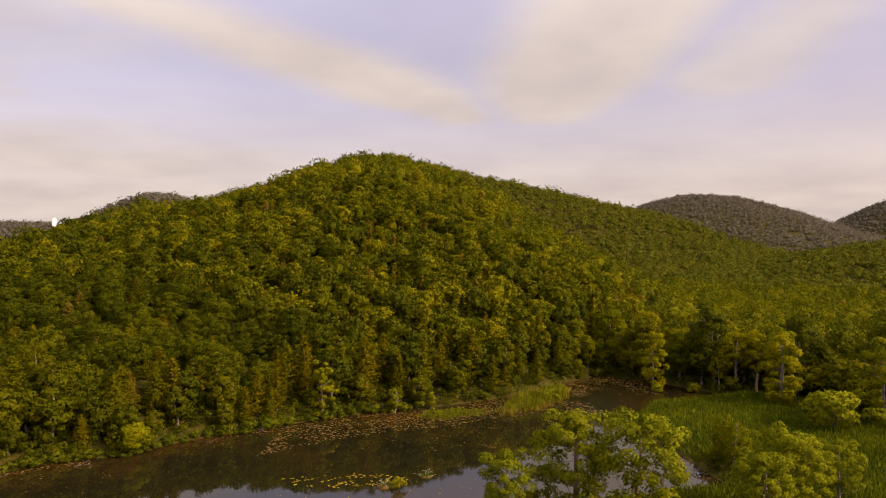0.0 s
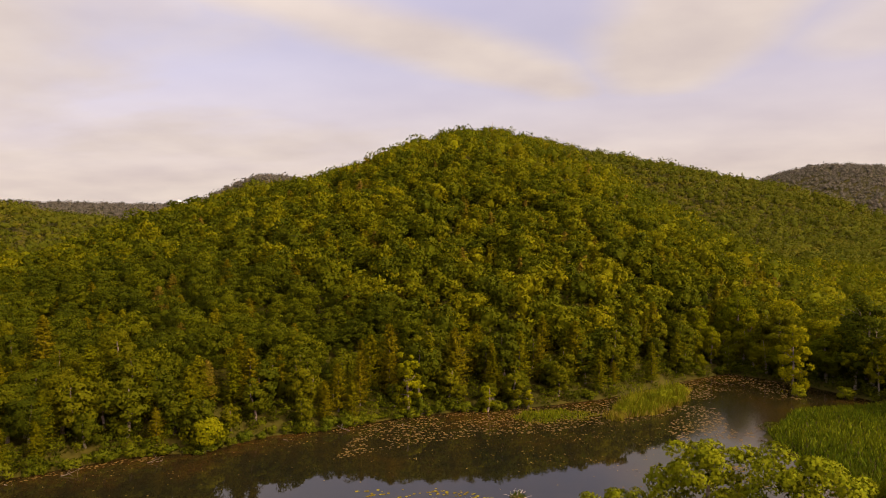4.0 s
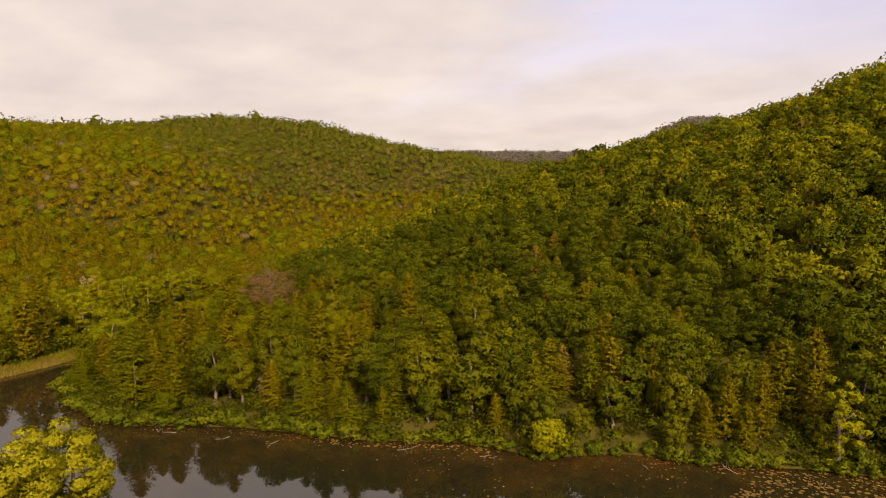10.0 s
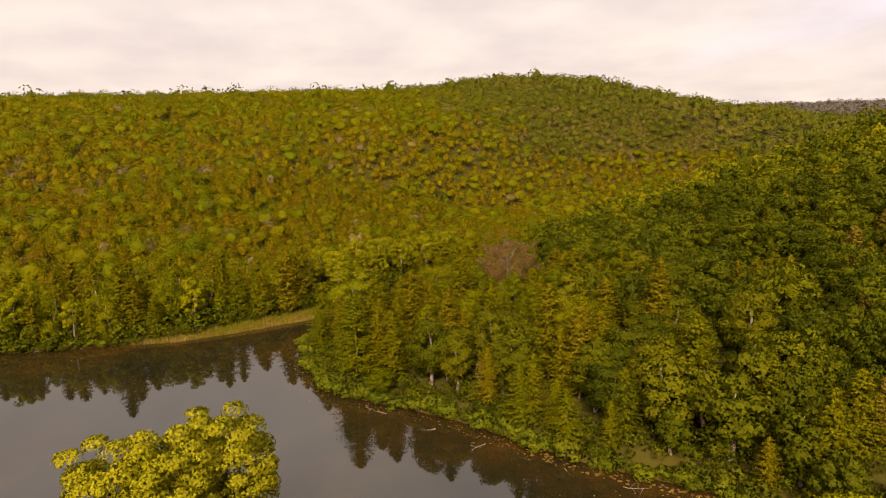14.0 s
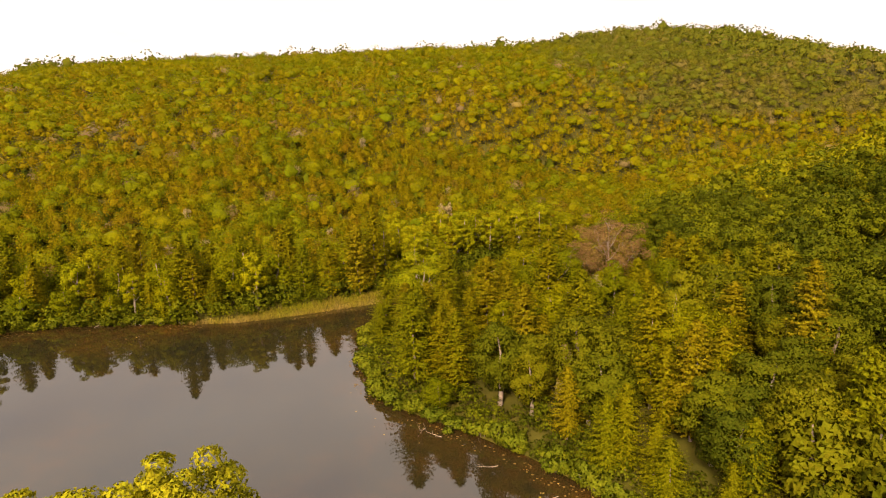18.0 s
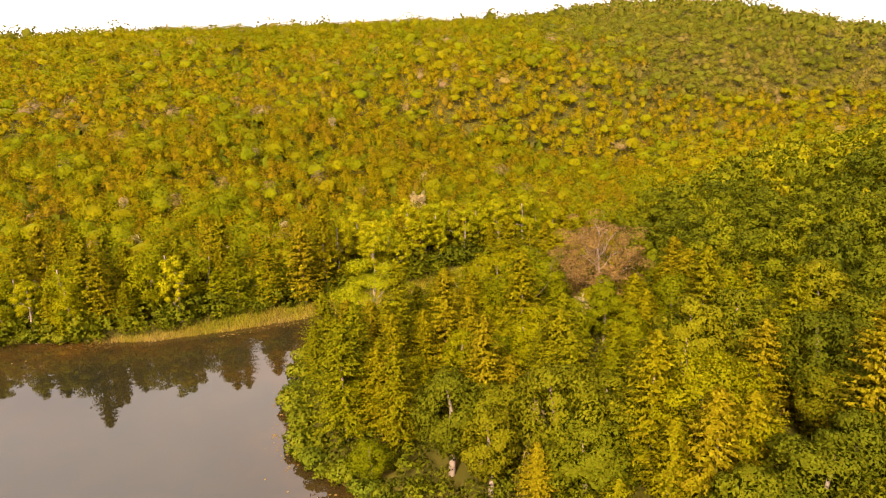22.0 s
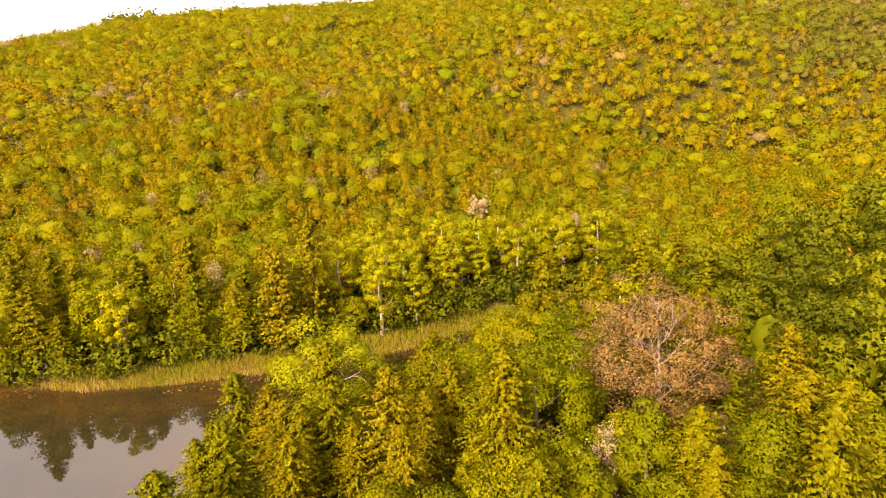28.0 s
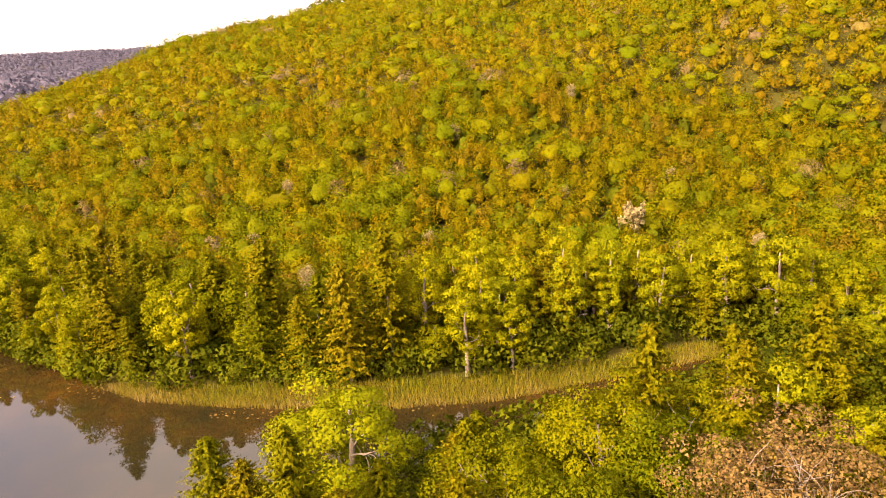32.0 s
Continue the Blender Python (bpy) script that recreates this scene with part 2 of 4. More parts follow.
# lilac-blue leaf colour that stands in for the air haze far off
M_HAZE = foliage("haze_blue_leaves", [(0.0, (0.080, 0.076, 0.098)), (1.0, (0.088, 0.083, 0.106))], "tint", 0.1)
M_PALEBARK = rough_mat("bleached_wood", 2.0, [(0.3, (0.32, 0.26, 0.20)), (0.7, (0.55, 0.48, 0.40))])
M_SOIL = rough_mat("forest_floor", 0.12, [(0.3, (0.028, 0.028, 0.002)), (0.5, (0.042, 0.038, 0.003)), (0.72, (0.058, 0.046, 0.005))], 0.95, 0.6, 9)
M_PAD = foliage("lily_pads", [(0.0, (0.15, 0.125, 0.006)), (0.5, (0.115, 0.078, 0.014)), (1.0, (0.17, 0.125, 0.035))], "tint", 0.4, 0.05)
M_MAT = rough_mat("floating_weed", 0.8, [(0.35, (0.045, 0.028, 0.006)), (0.5, (0.085, 0.054, 0.010)), (0.7, (0.135, 0.088, 0.016))], 0.6, 0.5)
M_WHITE = rough_mat("white_paint", 0.3, [(0.3, (0.74, 0.74, 0.72)), (0.7, (0.82, 0.82, 0.80))], 0.5, 0.05)
M_STEEL = rough_mat("grey_steel", 2.0, [(0.3, (0.20, 0.20, 0.20)), (0.7, (0.30, 0.30, 0.30))], 0.5, 0.05)


def water_material():
    m, n, l = material("lake_water")
    geo = n.new("ShaderNodeNewGeometry")
    broad, fine = noise_tex(n, l, 0.045, 5, 0.6, geo.outputs["Position"]), noise_tex(n, l, 0.35, 5, 0.6, geo.outputs["Position"])
    fac = arith(n, l, "ADD", arith(n, l, "MULTIPLY", broad.outputs[0], 0.7), arith(n, l, "MULTIPLY", fine.outputs[0], 0.3))
    p = n.new("ShaderNodeBsdfPrincipled")
    shoal = n.new("ShaderNodeAttribute")
    shoal.attribute_name = "tint"
    fac = arith(n, l, "ADD", fac, arith(n, l, "MULTIPLY", shoal.outputs["Fac"], 0.16))
    l.new(ramp(n, l, fac, [(0.40, (0.006, 0.006, 0.003)), (0.54, (0.011, 0.009, 0.003)), (0.66, (0.020, 0.012, 0.003)), (0.78, (0.040, 0.019, 0.003))]), p.inputs["Base Color"])
    p.inputs["IOR"].default_value = 1.42
    wave = noise_tex(n, l, 1.6, 3, 0.5, geo.outputs["Position"])
    bp = n.new("ShaderNodeBump")
    bp.inputs["Distance"].default_value = 0.02
    off = n.new("ShaderNodeVectorMath")
    off.operation = "DISTANCE"
    l.new(geo.outputs["Position"], off.inputs[0])
    off.inputs[1].default_value = (50, 158, 0)
    ruffled = n.new("ShaderNodeMapRange")
    ruffled.interpolation_type = "SMOOTHSTEP"
    l.new(arith(n, l, "ADD", off.outputs["Value"], arith(n, l, "MULTIPLY", broad.outputs[0], 16.0)), ruffled.inputs[0])
    ruffled.inputs[1].default_value, ruffled.inputs[2].default_value = 36.0, 22.0
    l.new(span(n, l, ruffled.outputs[0], 0.06, 0.6), bp.inputs["Strength"])
    l.new(span(n, l, ruffled.outputs[0], 0.025, 0.14), p.inputs["Roughness"])
    l.new(wave.outputs[0], bp.inputs["Height"])
    l.new(bp.outputs[0], p.inputs["Normal"])
    l.new(p.outputs[0], n.new("ShaderNodeOutputMaterial").inputs[0])
    return m


M_WATER = water_material()


# ---- the lie of the land ----
LAKE = np.array([(50, 203), (34, 190), (14, 171), (-6, 160), (-17, 157), (-30, 150), (-43, 140), (-54, 134), (-60, 125), (-73, 120),
                 (-85, 109), (-103, 98), (-112, 90), (-119, 83), (-128, 80), (-141, 79), (-150, 80), (-156, 85), (-161, 93), (-169.5, 104),
                 (-180, 115), (-191, 125), (-196, 127), (-194, 121), (-187, 112), (-180, 103), (-175, 96), (-169, 82), (-165, 66), (-163, 54),
                 (-165, 38), (-168, 18), (-165, 0), (-158, -25), (-140, -45), (-110, -40), (-84, 10), (-78, 48), (-68, 66), (-40, 84),
                 (-10, 92), (14, 101), (48, 108), (46, 126), (42, 148), (54, 166), (78, 174), (66, 190)], float)


def seg_dist(x, y, ax, ay, bx, by):
    """Distance to a segment and how far along it the nearest point lies."""
    dx, dy = bx - ax, by - ay
    s = np.clip(((x - ax) * dx + (y - ay) * dy) / (dx * dx + dy * dy), 0, 1)
    return np.hypot(x - ax - s * dx, y - ay - s * dy), s


def lake_dist(x, y):
    """Metres from the shoreline: positive on land, negative in the water."""
    x, y = np.asarray(x, float), np.asarray(y, float)
    best, inside = np.full(x.shape, 1e9), np.zeros(x.shape, bool)
    for (ax, ay), (bx, by) in zip(LAKE, np.roll(LAKE, -1, 0)):
        best = np.minimum(best, seg_dist(x, y, ax, ay, bx, by)[0])
        if ay != by:
            inside ^= ((ay > y) != (by > y)) & (x < (bx - ax) * (y - ay) / (by - ay) + ax)
    return np.where(inside, -best, best)


def dome(x, y, cx, cy, rx, ry, height, a):
    r2 = ((x - cx) / rx) ** 2 + ((y - cy) / ry) ** 2
    return height * np.maximum((math.sqrt(1 + a * a) - np.sqrt(r2 + a * a)) / (math.sqrt(1 + a * a) - a), 0)


def ridge(x, y, ax, ay, bx, by, ha, hb, width):
    d, s = seg_dist(x, y, ax, ay, bx, by)
    return (ha + (hb - ha) * s) * np.exp(-(d / width) ** 2)


def ripple(x, y):
    return (np.sin(x * 0.043 + 1.3 * np.sin(y * 0.021)) * np.sin(y * 0.037 + 0.7 * np.sin(x * 0.027)) * 0.6
            + 0.4 * np.sin(x * 0.101 + y * 0.083) * np.sin(y * 0.117 - x * 0.061))


def ground_height(x, y):
    """Height of the land over the water level."""
    x, y = np.asarray(x, float), np.asarray(y, float)
    shore = lake_dist(x, y)
    hills = [dome(x, y, -43, 421, 177, 273, 88, 0.22),
             ridge(x, y, -145, 330, -128, 100, 46.5, 3, 101),
             dome(x + 0.03 * (y - 50), y, -530, 174, 320, np.where(y < 174, 1090, 900), 66.6, 0.35) / (1 + np.exp(-(y + 188) / 17)),
             dome(x, y, -604, 352, 237, 256, 76, 0.35),
             ridge(x, y, -300, 1300, -1300, 900, 54, 73, 260),
             dome(x, y, -432, 985, 195, 240, 106, 0.3),
             ridge(x, y, -60, 780, 250, 930, 132, 78, 170),
             dome(x, y, 590, 1480, 420, 420, 139, 0.4),
             dome(x, y, 1300, 1500, 500, 420, 198, 0.4),
             ridge(x, y, -2400, -1500, -1300, -2400, 70, 62, 420),
             dome(x, y, 520, 560, 260, 260, 40, 0.4)]
    top = sum(h ** 4 for h in hills) ** 0.25
    creek = np.minimum(np.minimum(seg_dist(x, y, -180, 110, -250, 160)[0], seg_dist(x, y, -250, 160, -330, 320)[0]),
                       seg_dist(x, y, -330, 320, -420, 650)[0])
    top = top * (1 - np.exp(-(creek / 55) ** 2))
    away = np.hypot(x, y - 100)
    base = 0.9 + 0.02 * np.clip(shore, 0, 150) + 14 * np.clip((away - 350) / 900, 0, 1)
    land = base + top * np.clip(shore / 25, 0, 1) + ripple(x, y) * np.clip(top / 14, 0, 2.2)
    return np.where(shore < 0, -np.clip(-shore * 0.35, 0, 2.0), np.clip(shore / 3.0, 0, 1) * land)


def mesh_from(name, v, t, normals=None, mats=(), tint=None):
    """A triangle mesh from arrays of vertices and triangles; leafy things carry the soft normals of their crown."""
    v, t = np.asarray(v, np.float32), np.asarray(t, np.int32)
    me = bpy.data.meshes.new(name)
    me.vertices.add(len(v))
    me.vertices.foreach_set("co", v.ravel())
    me.loops.add(t.size)
    me.loops.foreach_set("vertex_index", t.ravel())
    me.polygons.add(len(t))
    me.polygons.foreach_set("loop_start", np.arange(0, t.size, 3, dtype=np.int32))
    for m in mats:
        me.materials.append(m)
    if tint is not None:
        me.attributes.new("tint", "FLOAT", "POINT").data.foreach_set("value", np.asarray(tint, np.float32))
    me.update(calc_edges=True)
    if normals is not None:
        me.polygons.foreach_set("use_smooth", np.ones(len(t), bool))
        me.attributes.new("custom_normal", "FLOAT_VECTOR", "POINT").data.foreach_set("vector", np.asarray(normals, np.float32).ravel())
    return me


def joined(pieces):
    """Join tuples of vertices, triangles and, for leaves, soft normals."""
    vs, ts, ns, n = [], [], [], 0
    for v, t, *soft in pieces:
        vs.append(np.asarray(v, float))
        ts.append(np.asarray(t, int) + n)
        ns += soft
        n += len(v)
    return (np.concatenate(vs), np.concatenate(ts), np.concatenate(ns)) if ns else (np.concatenate(vs), np.concatenate(ts))


def ground_sheet():
    xs = np.concatenate([np.linspace(-4600, -1400, 18), np.arange(-1300, -640, 28), np.arange(-640, -215, 9), np.arange(-215, 130, 3.2), np.arange(130, 420, 12), np.arange(420, 1500, 36), np.linspace(1600, 4600, 9)])
    ys = np.concatenate([np.linspace(-4600, -300, 24), np.arange(-240, -60, 14), np.arange(-60, 215, 3.2), np.arange(215, 480, 8), np.arange(480, 1000, 22), np.arange(1000, 1900, 40), np.linspace(2000, 4600, 8)])
    gx, gy = np.meshgrid(xs, ys, indexing="ij")
    gz = ground_height(gx, gy)
    v = np.stack([gx, gy, gz], -1).reshape(-1, 3)
    i = np.arange(gx.size).reshape(gx.shape)
    a, b, c, d = i[:-1, :-1].ravel(), i[1:, :-1].ravel(), i[1:, 1:].ravel(), i[:-1, 1:].ravel()
    t = np.concatenate([np.stack([a, b, c], 1), np.stack([a, c, d], 1)])
    ob = new("ground", mesh_from("ground", v, t, None, [M_SOIL]))
    ob.data.polygons.foreach_set("use_smooth", np.ones(len(t), bool))
    return tagged(ob, "brown forest floor rising from the lake into wooded hills", "ground", kind="structure")


ground_sheet()


def lake_surface():
    xs, ys = np.linspace(-215, 95, 125), np.linspace(-70, 215, 115)
    gx, gy = np.meshgrid(xs, ys, indexing="ij")
    v = np.stack([gx, gy, np.zeros_like(gx)], -1).reshape(-1, 3)
    i = np.arange(gx.size).reshape(gx.shape)
    a, b, c, d = i[:-1, :-1].ravel(), i[1:, :-1].ravel(), i[1:, 1:].ravel(), i[:-1, 1:].ravel()
    ob = new("water", mesh_from("water", v, np.concatenate([np.stack([a, b, c], 1), np.stack([a, c, d], 1)]), None, [M_WATER],
                                     np.clip(1 + lake_dist(gx, gy) / 16, 0, 1).ravel()))
    return tagged(ob, "still dark brown lake water mirroring trees and cloudy sky", "water", kind="structure")


lake_surface()


# ---- trees: the shapes ----
PHI = (1 + 5 ** 0.5) / 2
ICO_V = np.array([(-1, PHI, 0), (1, PHI, 0), (-1, -PHI, 0), (1, -PHI, 0), (0, -1, PHI), (0, 1, PHI), (0, -1, -PHI), (0, 1, -PHI),
                  (PHI, 0, -1), (PHI, 0, 1), (-PHI, 0, -1), (-PHI, 0, 1)], float) / math.sqrt(1 + PHI * PHI)
ICO_T = np.array([(0, 11, 5), (0, 5, 1), (0, 1, 7), (0, 7, 10), (0, 10, 11), (1, 5, 9), (5, 11, 4), (11, 10, 2), (10, 7, 6), (7, 1, 8),
                  (3, 9, 4), (3, 4, 2), (3, 2, 6), (3, 6, 8), (3, 8, 9), (4, 9, 5), (2, 4, 11), (6, 2, 10), (8, 6, 7), (9, 8, 1)])


def unit(a):
    return a / np.maximum(np.linalg.norm(a, axis=-1, keepdims=True), 1e-9)


def sprays(rng, p, n, size, lean=0.5, long_=1.0, along=None, soft=None):
    """Small three-cornered leaf sprays at the points p, facing roughly along n; soft: the crown's normal there."""
    k = len(p)
    soft = n if soft is None else soft
    n = unit(n + lean * rng.normal(size=(k, 3)))
    u = along if along is not None else rng.normal(size=(k, 3))
    u = unit(u - n * (u * n).sum(1, keepdims=True))
    w = np.cross(n, u)
    s = (size * rng.uniform(0.6, 1.35, k))[:, None]
    a, b, c = p + u * s * long_ * 1.1, p - u * s * long_ * 0.6 + w * s * 0.8, p - u * s * long_ * 0.6 - w * s * 0.8
    i = np.arange(k)[:, None] * 3
    soft = unit(soft + 0.22 * rng.normal(size=(k, 3)))
    return np.stack([a, b, c], 1).reshape(-1, 3), i + np.array([[0, 1, 2]]), np.repeat(soft, 3, 0)


def broadleaf_crown(seed, radius, low, high, lobes, per_lobe, size, core=0.0, spread=0.8, dome=0.25, up=0.0):
    """A crown of flattened leafy tufts set round an uneven envelope, with gaps between them: a coat of leaf sprays over a rough inner core."""
    rng = np.random.default_rng(seed)
    mid, half = (low + high) / 2, (high - low) / 2
    k = np.arange(lobes)
    z = 1 - (2 * k + 1) / lobes * (1 - 0.28 * dome)
    az = k * 2.39996 + rng.uniform(0, 6.28)
    ring = np.sqrt(np.clip(1 - z * z, 0, 1))
    d = unit(np.stack([ring * np.cos(az), ring * np.sin(az), z], 1) + rng.normal(0, 0.22, (lobes, 3)))
    p1, p2 = rng.uniform(0, 6.28, 2)
    uneven = 1 + 0.16 * np.sin(2 * az + p1) + 0.12 * np.sin(3 * az + 4 * z + p2)
    c = d * np.array([radius, radius, half]) * spread * (uneven * rng.uniform(0.72, 1.06, lobes))[:, None] + [0, 0, mid]
    rl = radius * rng.uniform(0.27, 0.44, lobes) * (20 / max(lobes, 6)) ** 0.36
    out = []
    if core:
        cv = np.repeat((ICO_V * np.array([radius, radius, half]) * core * rng.uniform(0.7, 1.2, (12, 1)) + [0, 0, mid])[ICO_T].reshape(-1, 3), 1, 0)
        out.append((cv, np.arange(60).reshape(20, 3), unit(unit(cv - [0, 0, mid]) + rng.normal(0, 0.5, (60, 3)))))
    for q, r, o in zip(c, rl, d):
        squash = np.array([1.08, 1.08, rng.uniform(0.6, 0.85)])
        e = unit(rng.normal(size=(per_lobe, 3)) + [0, 0, 0.35] + 0.45 * o)
        p = q + e * r * squash * rng.uniform(0.25, 1.0, (per_lobe, 1)) ** 0.35 * 1.1
        out.append(sprays(rng, p, e, size, soft=unit(0.9 * e + 0.45 * o + [0, 0, up])))
    return joined(out)


def lumpy_crown(seed, radius, low, high, tufts, per_tuft, size, point=0.0):
    """A close-leaved crown seen from afar, domed or (point 1) conical: rounded uneven tufts with small leaf sprays standing out of them."""
    rng = np.random.default_rng(seed)
    k = np.arange(tufts)
    az = k * 2.39996 + rng.uniform(0, 6.28)
    mid, half = (low + high) / 2, (high - low) / 2
    zz = 1 - (2 * k + 1) / tufts * 0.8
    ring = np.sqrt(1 - zz * zz) * rng.uniform(0.75, 1.15, tufts)
    f = (k + 0.5) / tufts
    wide = (1 - point) * 0.74 * ring + point * 0.6 * f ** 0.8
    rise = (1 - point) * (0.66 * zz) + point * (0.92 - 1.75 * f)
    c = np.stack([np.cos(az) * wide * radius, np.sin(az) * wide * radius, mid + half * rise], 1)
    rl = radius * ((1 - point) * rng.uniform(0.36, 0.52, tufts) * (9 / tufts) ** 0.4 + point * (0.22 + 0.26 * f))
    core = ICO_V * [0.6 - 0.12 * point, 0.6 - 0.12 * point, 0.6] * rng.uniform(0.7, 1.1, (12, 1))
    core[:, :2] *= (1 - point * 0.45 * (core[:, 2:] + 0.7))
    out = [(core * [radius, radius, half] + [0, 0, mid], ICO_T, unit(0.6 * ICO_V + [0, 0, 0.6] + rng.normal(0, 0.2, (12, 3))))]
    for q, r, a in zip(c, rl, az):
        stretch = np.array([1.1, 1.1, 0.72 + 0.35 * point])
        o = np.array([math.cos(a), math.sin(a), 0.5])
        e = unit(rng.normal(size=(per_tuft, 3)) + [0, 0, 0.4] + 0.4 * o)
        p = q + e * r * stretch * rng.uniform(0.3, 1.1, (per_tuft, 1)) ** 0.5 * 1.1
        out.append(sprays(rng, p, e, size, 0.5, 1.0 + 0.4 * point, None, unit(0.8 * e + 0.3 * o + [0, 0, 0.2 + 0.4 * point])))
    return joined(out)


def fuzzy_crown(seed, radius, low, high, count, size, point=0.0, up=0.42, sides=6, rings=5, body=0.7):
    """A small dense crown, domed or (point 1) conical: an uneven leafy body with leaf sprays standing out of it."""
    rng = np.random.default_rng(seed)
    hs = np.array([0.0, 0.16, 0.4, 0.64, 0.84]) if rings == 5 else np.array([0.05, 0.4, 0.78])
    prof = (1 - point) * np.sqrt(np.clip(1 - (hs * 2.0 - 0.75) ** 2 / 1.7, 0.05, 1)) + point * (0.5 * (hs > 0.1) + 0.5) * (1 - hs) ** 0.8
    k = sides
    az = np.arange(k) * 2 * math.pi / k
    rad = radius * body * prof[:, None] * rng.uniform(0.5, 1.3, (rings, k))
    a = az + rng.uniform(-0.5, 0.5, (rings, 1))
    v = np.stack([rad * np.cos(a), rad * np.sin(a), low + (high - low) * (hs[:, None] + rng.uniform(-0.08, 0.08, (rings, k)))], -1).reshape(-1, 3)
    v = np.concatenate([v, [(0, 0, low + (high - low) * 0.97)]])
    t = []
    for r in range(rings - 1):
        for j in range(k):
            p, q = r * k + j, r * k + (j + 1) % k
            t += [(p, q, q + k), (p, q + k, p + k)]
    t += [((rings - 1) * k + j, (rings - 1) * k + (j + 1) % k, rings * k) for j in range(k)]
    soft = unit(unit(v * [1, 1, 0.2] - [0, 0, low * 0.2]) * 0.6 + [0, 0, up] + rng.normal(0, 0.5, v.shape))
    f = rng.uniform(0, 1, count) ** (0.8 + 0.5 * point)
    an = rng.uniform(0, 2 * math.pi, count)
    rr = radius * np.interp(f, hs.tolist() + [1.0], prof.tolist() + [0.06]) * rng.uniform(0.5, 1.22, count)
    o = np.stack([np.cos(an), np.sin(an), np.full(count, 0.5 + 0.5 * point)], 1)
    p = np.stack([rr * np.cos(an), rr * np.sin(an), low + (high - low) * f], 1)
    s = sprays(rng, p, unit(o * [1, 1, 0] + [0, 0, 0.9]), size, 0.6, 1.1 + 0.5 * point, o, unit(o * [0.6, 0.6, 0] + [0, 0, up] + 0.3 * rng.normal(size=(count, 3))))
    return joined([(v, np.array(t), soft), s])


def cedar_crown(seed, radius, height, boughs, per_bough, size, low=0.06, core=False):
    """A shaggy spire: boughs that sweep out and up round the stem, each hung with narrow sprays, over a slim dark core."""
    rng = np.random.default_rng(seed)
    out = []
    ring = np.linspace(0, 2 * math.pi, 7)[:-1]
    lv = [(low, 0.2), (0.22, 0.42), (0.55, 0.32), (0.85, 0.10)]
    v = [np.stack([np.cos(ring) * radius * k * rng.uniform(0.8, 1.1, 6), np.sin(ring) * radius * k * rng.uniform(0.8, 1.1, 6), np.full(6, h * height)], 1) for h, k in lv]
    v.append(np.array([(0, 0, height * 0.96)]))
    t = []
    for r in range(3):
        for j in range(6):
            a, b = r * 6 + j, r * 6 + (j + 1) % 6
            t += [(a, b, b + 6), (a, b + 6, a + 6)]
    t += [(18 + j, 18 + (j + 1) % 6, 24) for j in range(6)]
    cv = np.concatenate(v)
    if core:
        out.append((cv, np.array(t), unit(cv * [1, 1, 0] + [0, 0, 0.5])))
    z = low + (1 - low) * (np.arange(boughs) + rng.uniform(0, 1, boughs)) / boughs
    az = rng.uniform(0, 2 * math.pi, boughs)
    prof = np.minimum(1, 0.62 + 2.2 * (z - low)) * (1 - z) ** 0.6 * 1.08 + 0.04
    reach = radius * prof * rng.uniform(0.6, 1.2, boughs)
    o = np.stack([np.cos(az), np.sin(az), np.full(boughs, 0.45)], 1)
    for k in range(per_bough):
        f = (k + 0.7) / per_bough
        p = np.stack([np.cos(az) * reach * f, np.sin(az) * reach * f, z * height + 0.28 * reach * f], 1) + rng.normal(size=(boughs, 3)) * size * 0.35
        nn = unit(o * [1, 1, 0] * 0.7 + [0, 0, 0.8])
        out.append(sprays(rng, p, nn, size * (1.1 - 0.35 * f), 0.45, 1.5, o, unit(o * [1, 1, 0] + [0, 0, 0.55] + 0.35 * rng.normal(size=(boughs, 3)))))
    tip = np.stack([np.zeros(4), np.zeros(4), height * np.linspace(0.9, 1.0, 4)], 1)
    out.append(sprays(rng, tip, rng.normal(size=(4, 3)) * [1, 1, 0.1], size * 0.7, 0.2, 1.8, np.tile([0.0, 0, 1], (4, 1))))
    return joined(out)


def tube(points, radii, sides=6):
    points = np.asarray(points, float)
    v, t = [], []
    for i, (p, r) in enumerate(zip(points, radii)):
        d = unit(points[min(i + 1, len(points) - 1)] - points[max(i - 1, 0)])
        u = unit(np.cross(d, [0.31, 0.95, 0.05]))
        w = np.cross(d, u)
        a = np.arange(sides) * 2 * math.pi / sides
        v.append(p + r * (np.cos(a)[:, None] * u + np.sin(a)[:, None] * w))
    for i in range(len(points) - 1):
        for j in range(sides):
            a, b = i * sides + j, i * sides + (j + 1) % sides
            t += [(a, b, b + sides), (a, b + sides, a + sides)]
    e = (len(points) - 1) * sides
    t += [(e, e + j, e + j + 1) for j in range(1, sides - 1)]
    return np.concatenate(v), np.array(t)


def stem(seed, height, radius, sides=6, wobble=0.25):
    rng = np.random.default_rng(seed)
    z = np.linspace(-0.4, height, 5)
    p = np.stack([np.cumsum(rng.normal(0, wobble, 5)), np.cumsum(rng.normal(0, wobble, 5)), z], 1)
    p[:, :2] -= p[0, :2]
    return p, tube(p, radius * np.array([1.35, 1.0, 0.8, 0.55, 0.25]), sides)


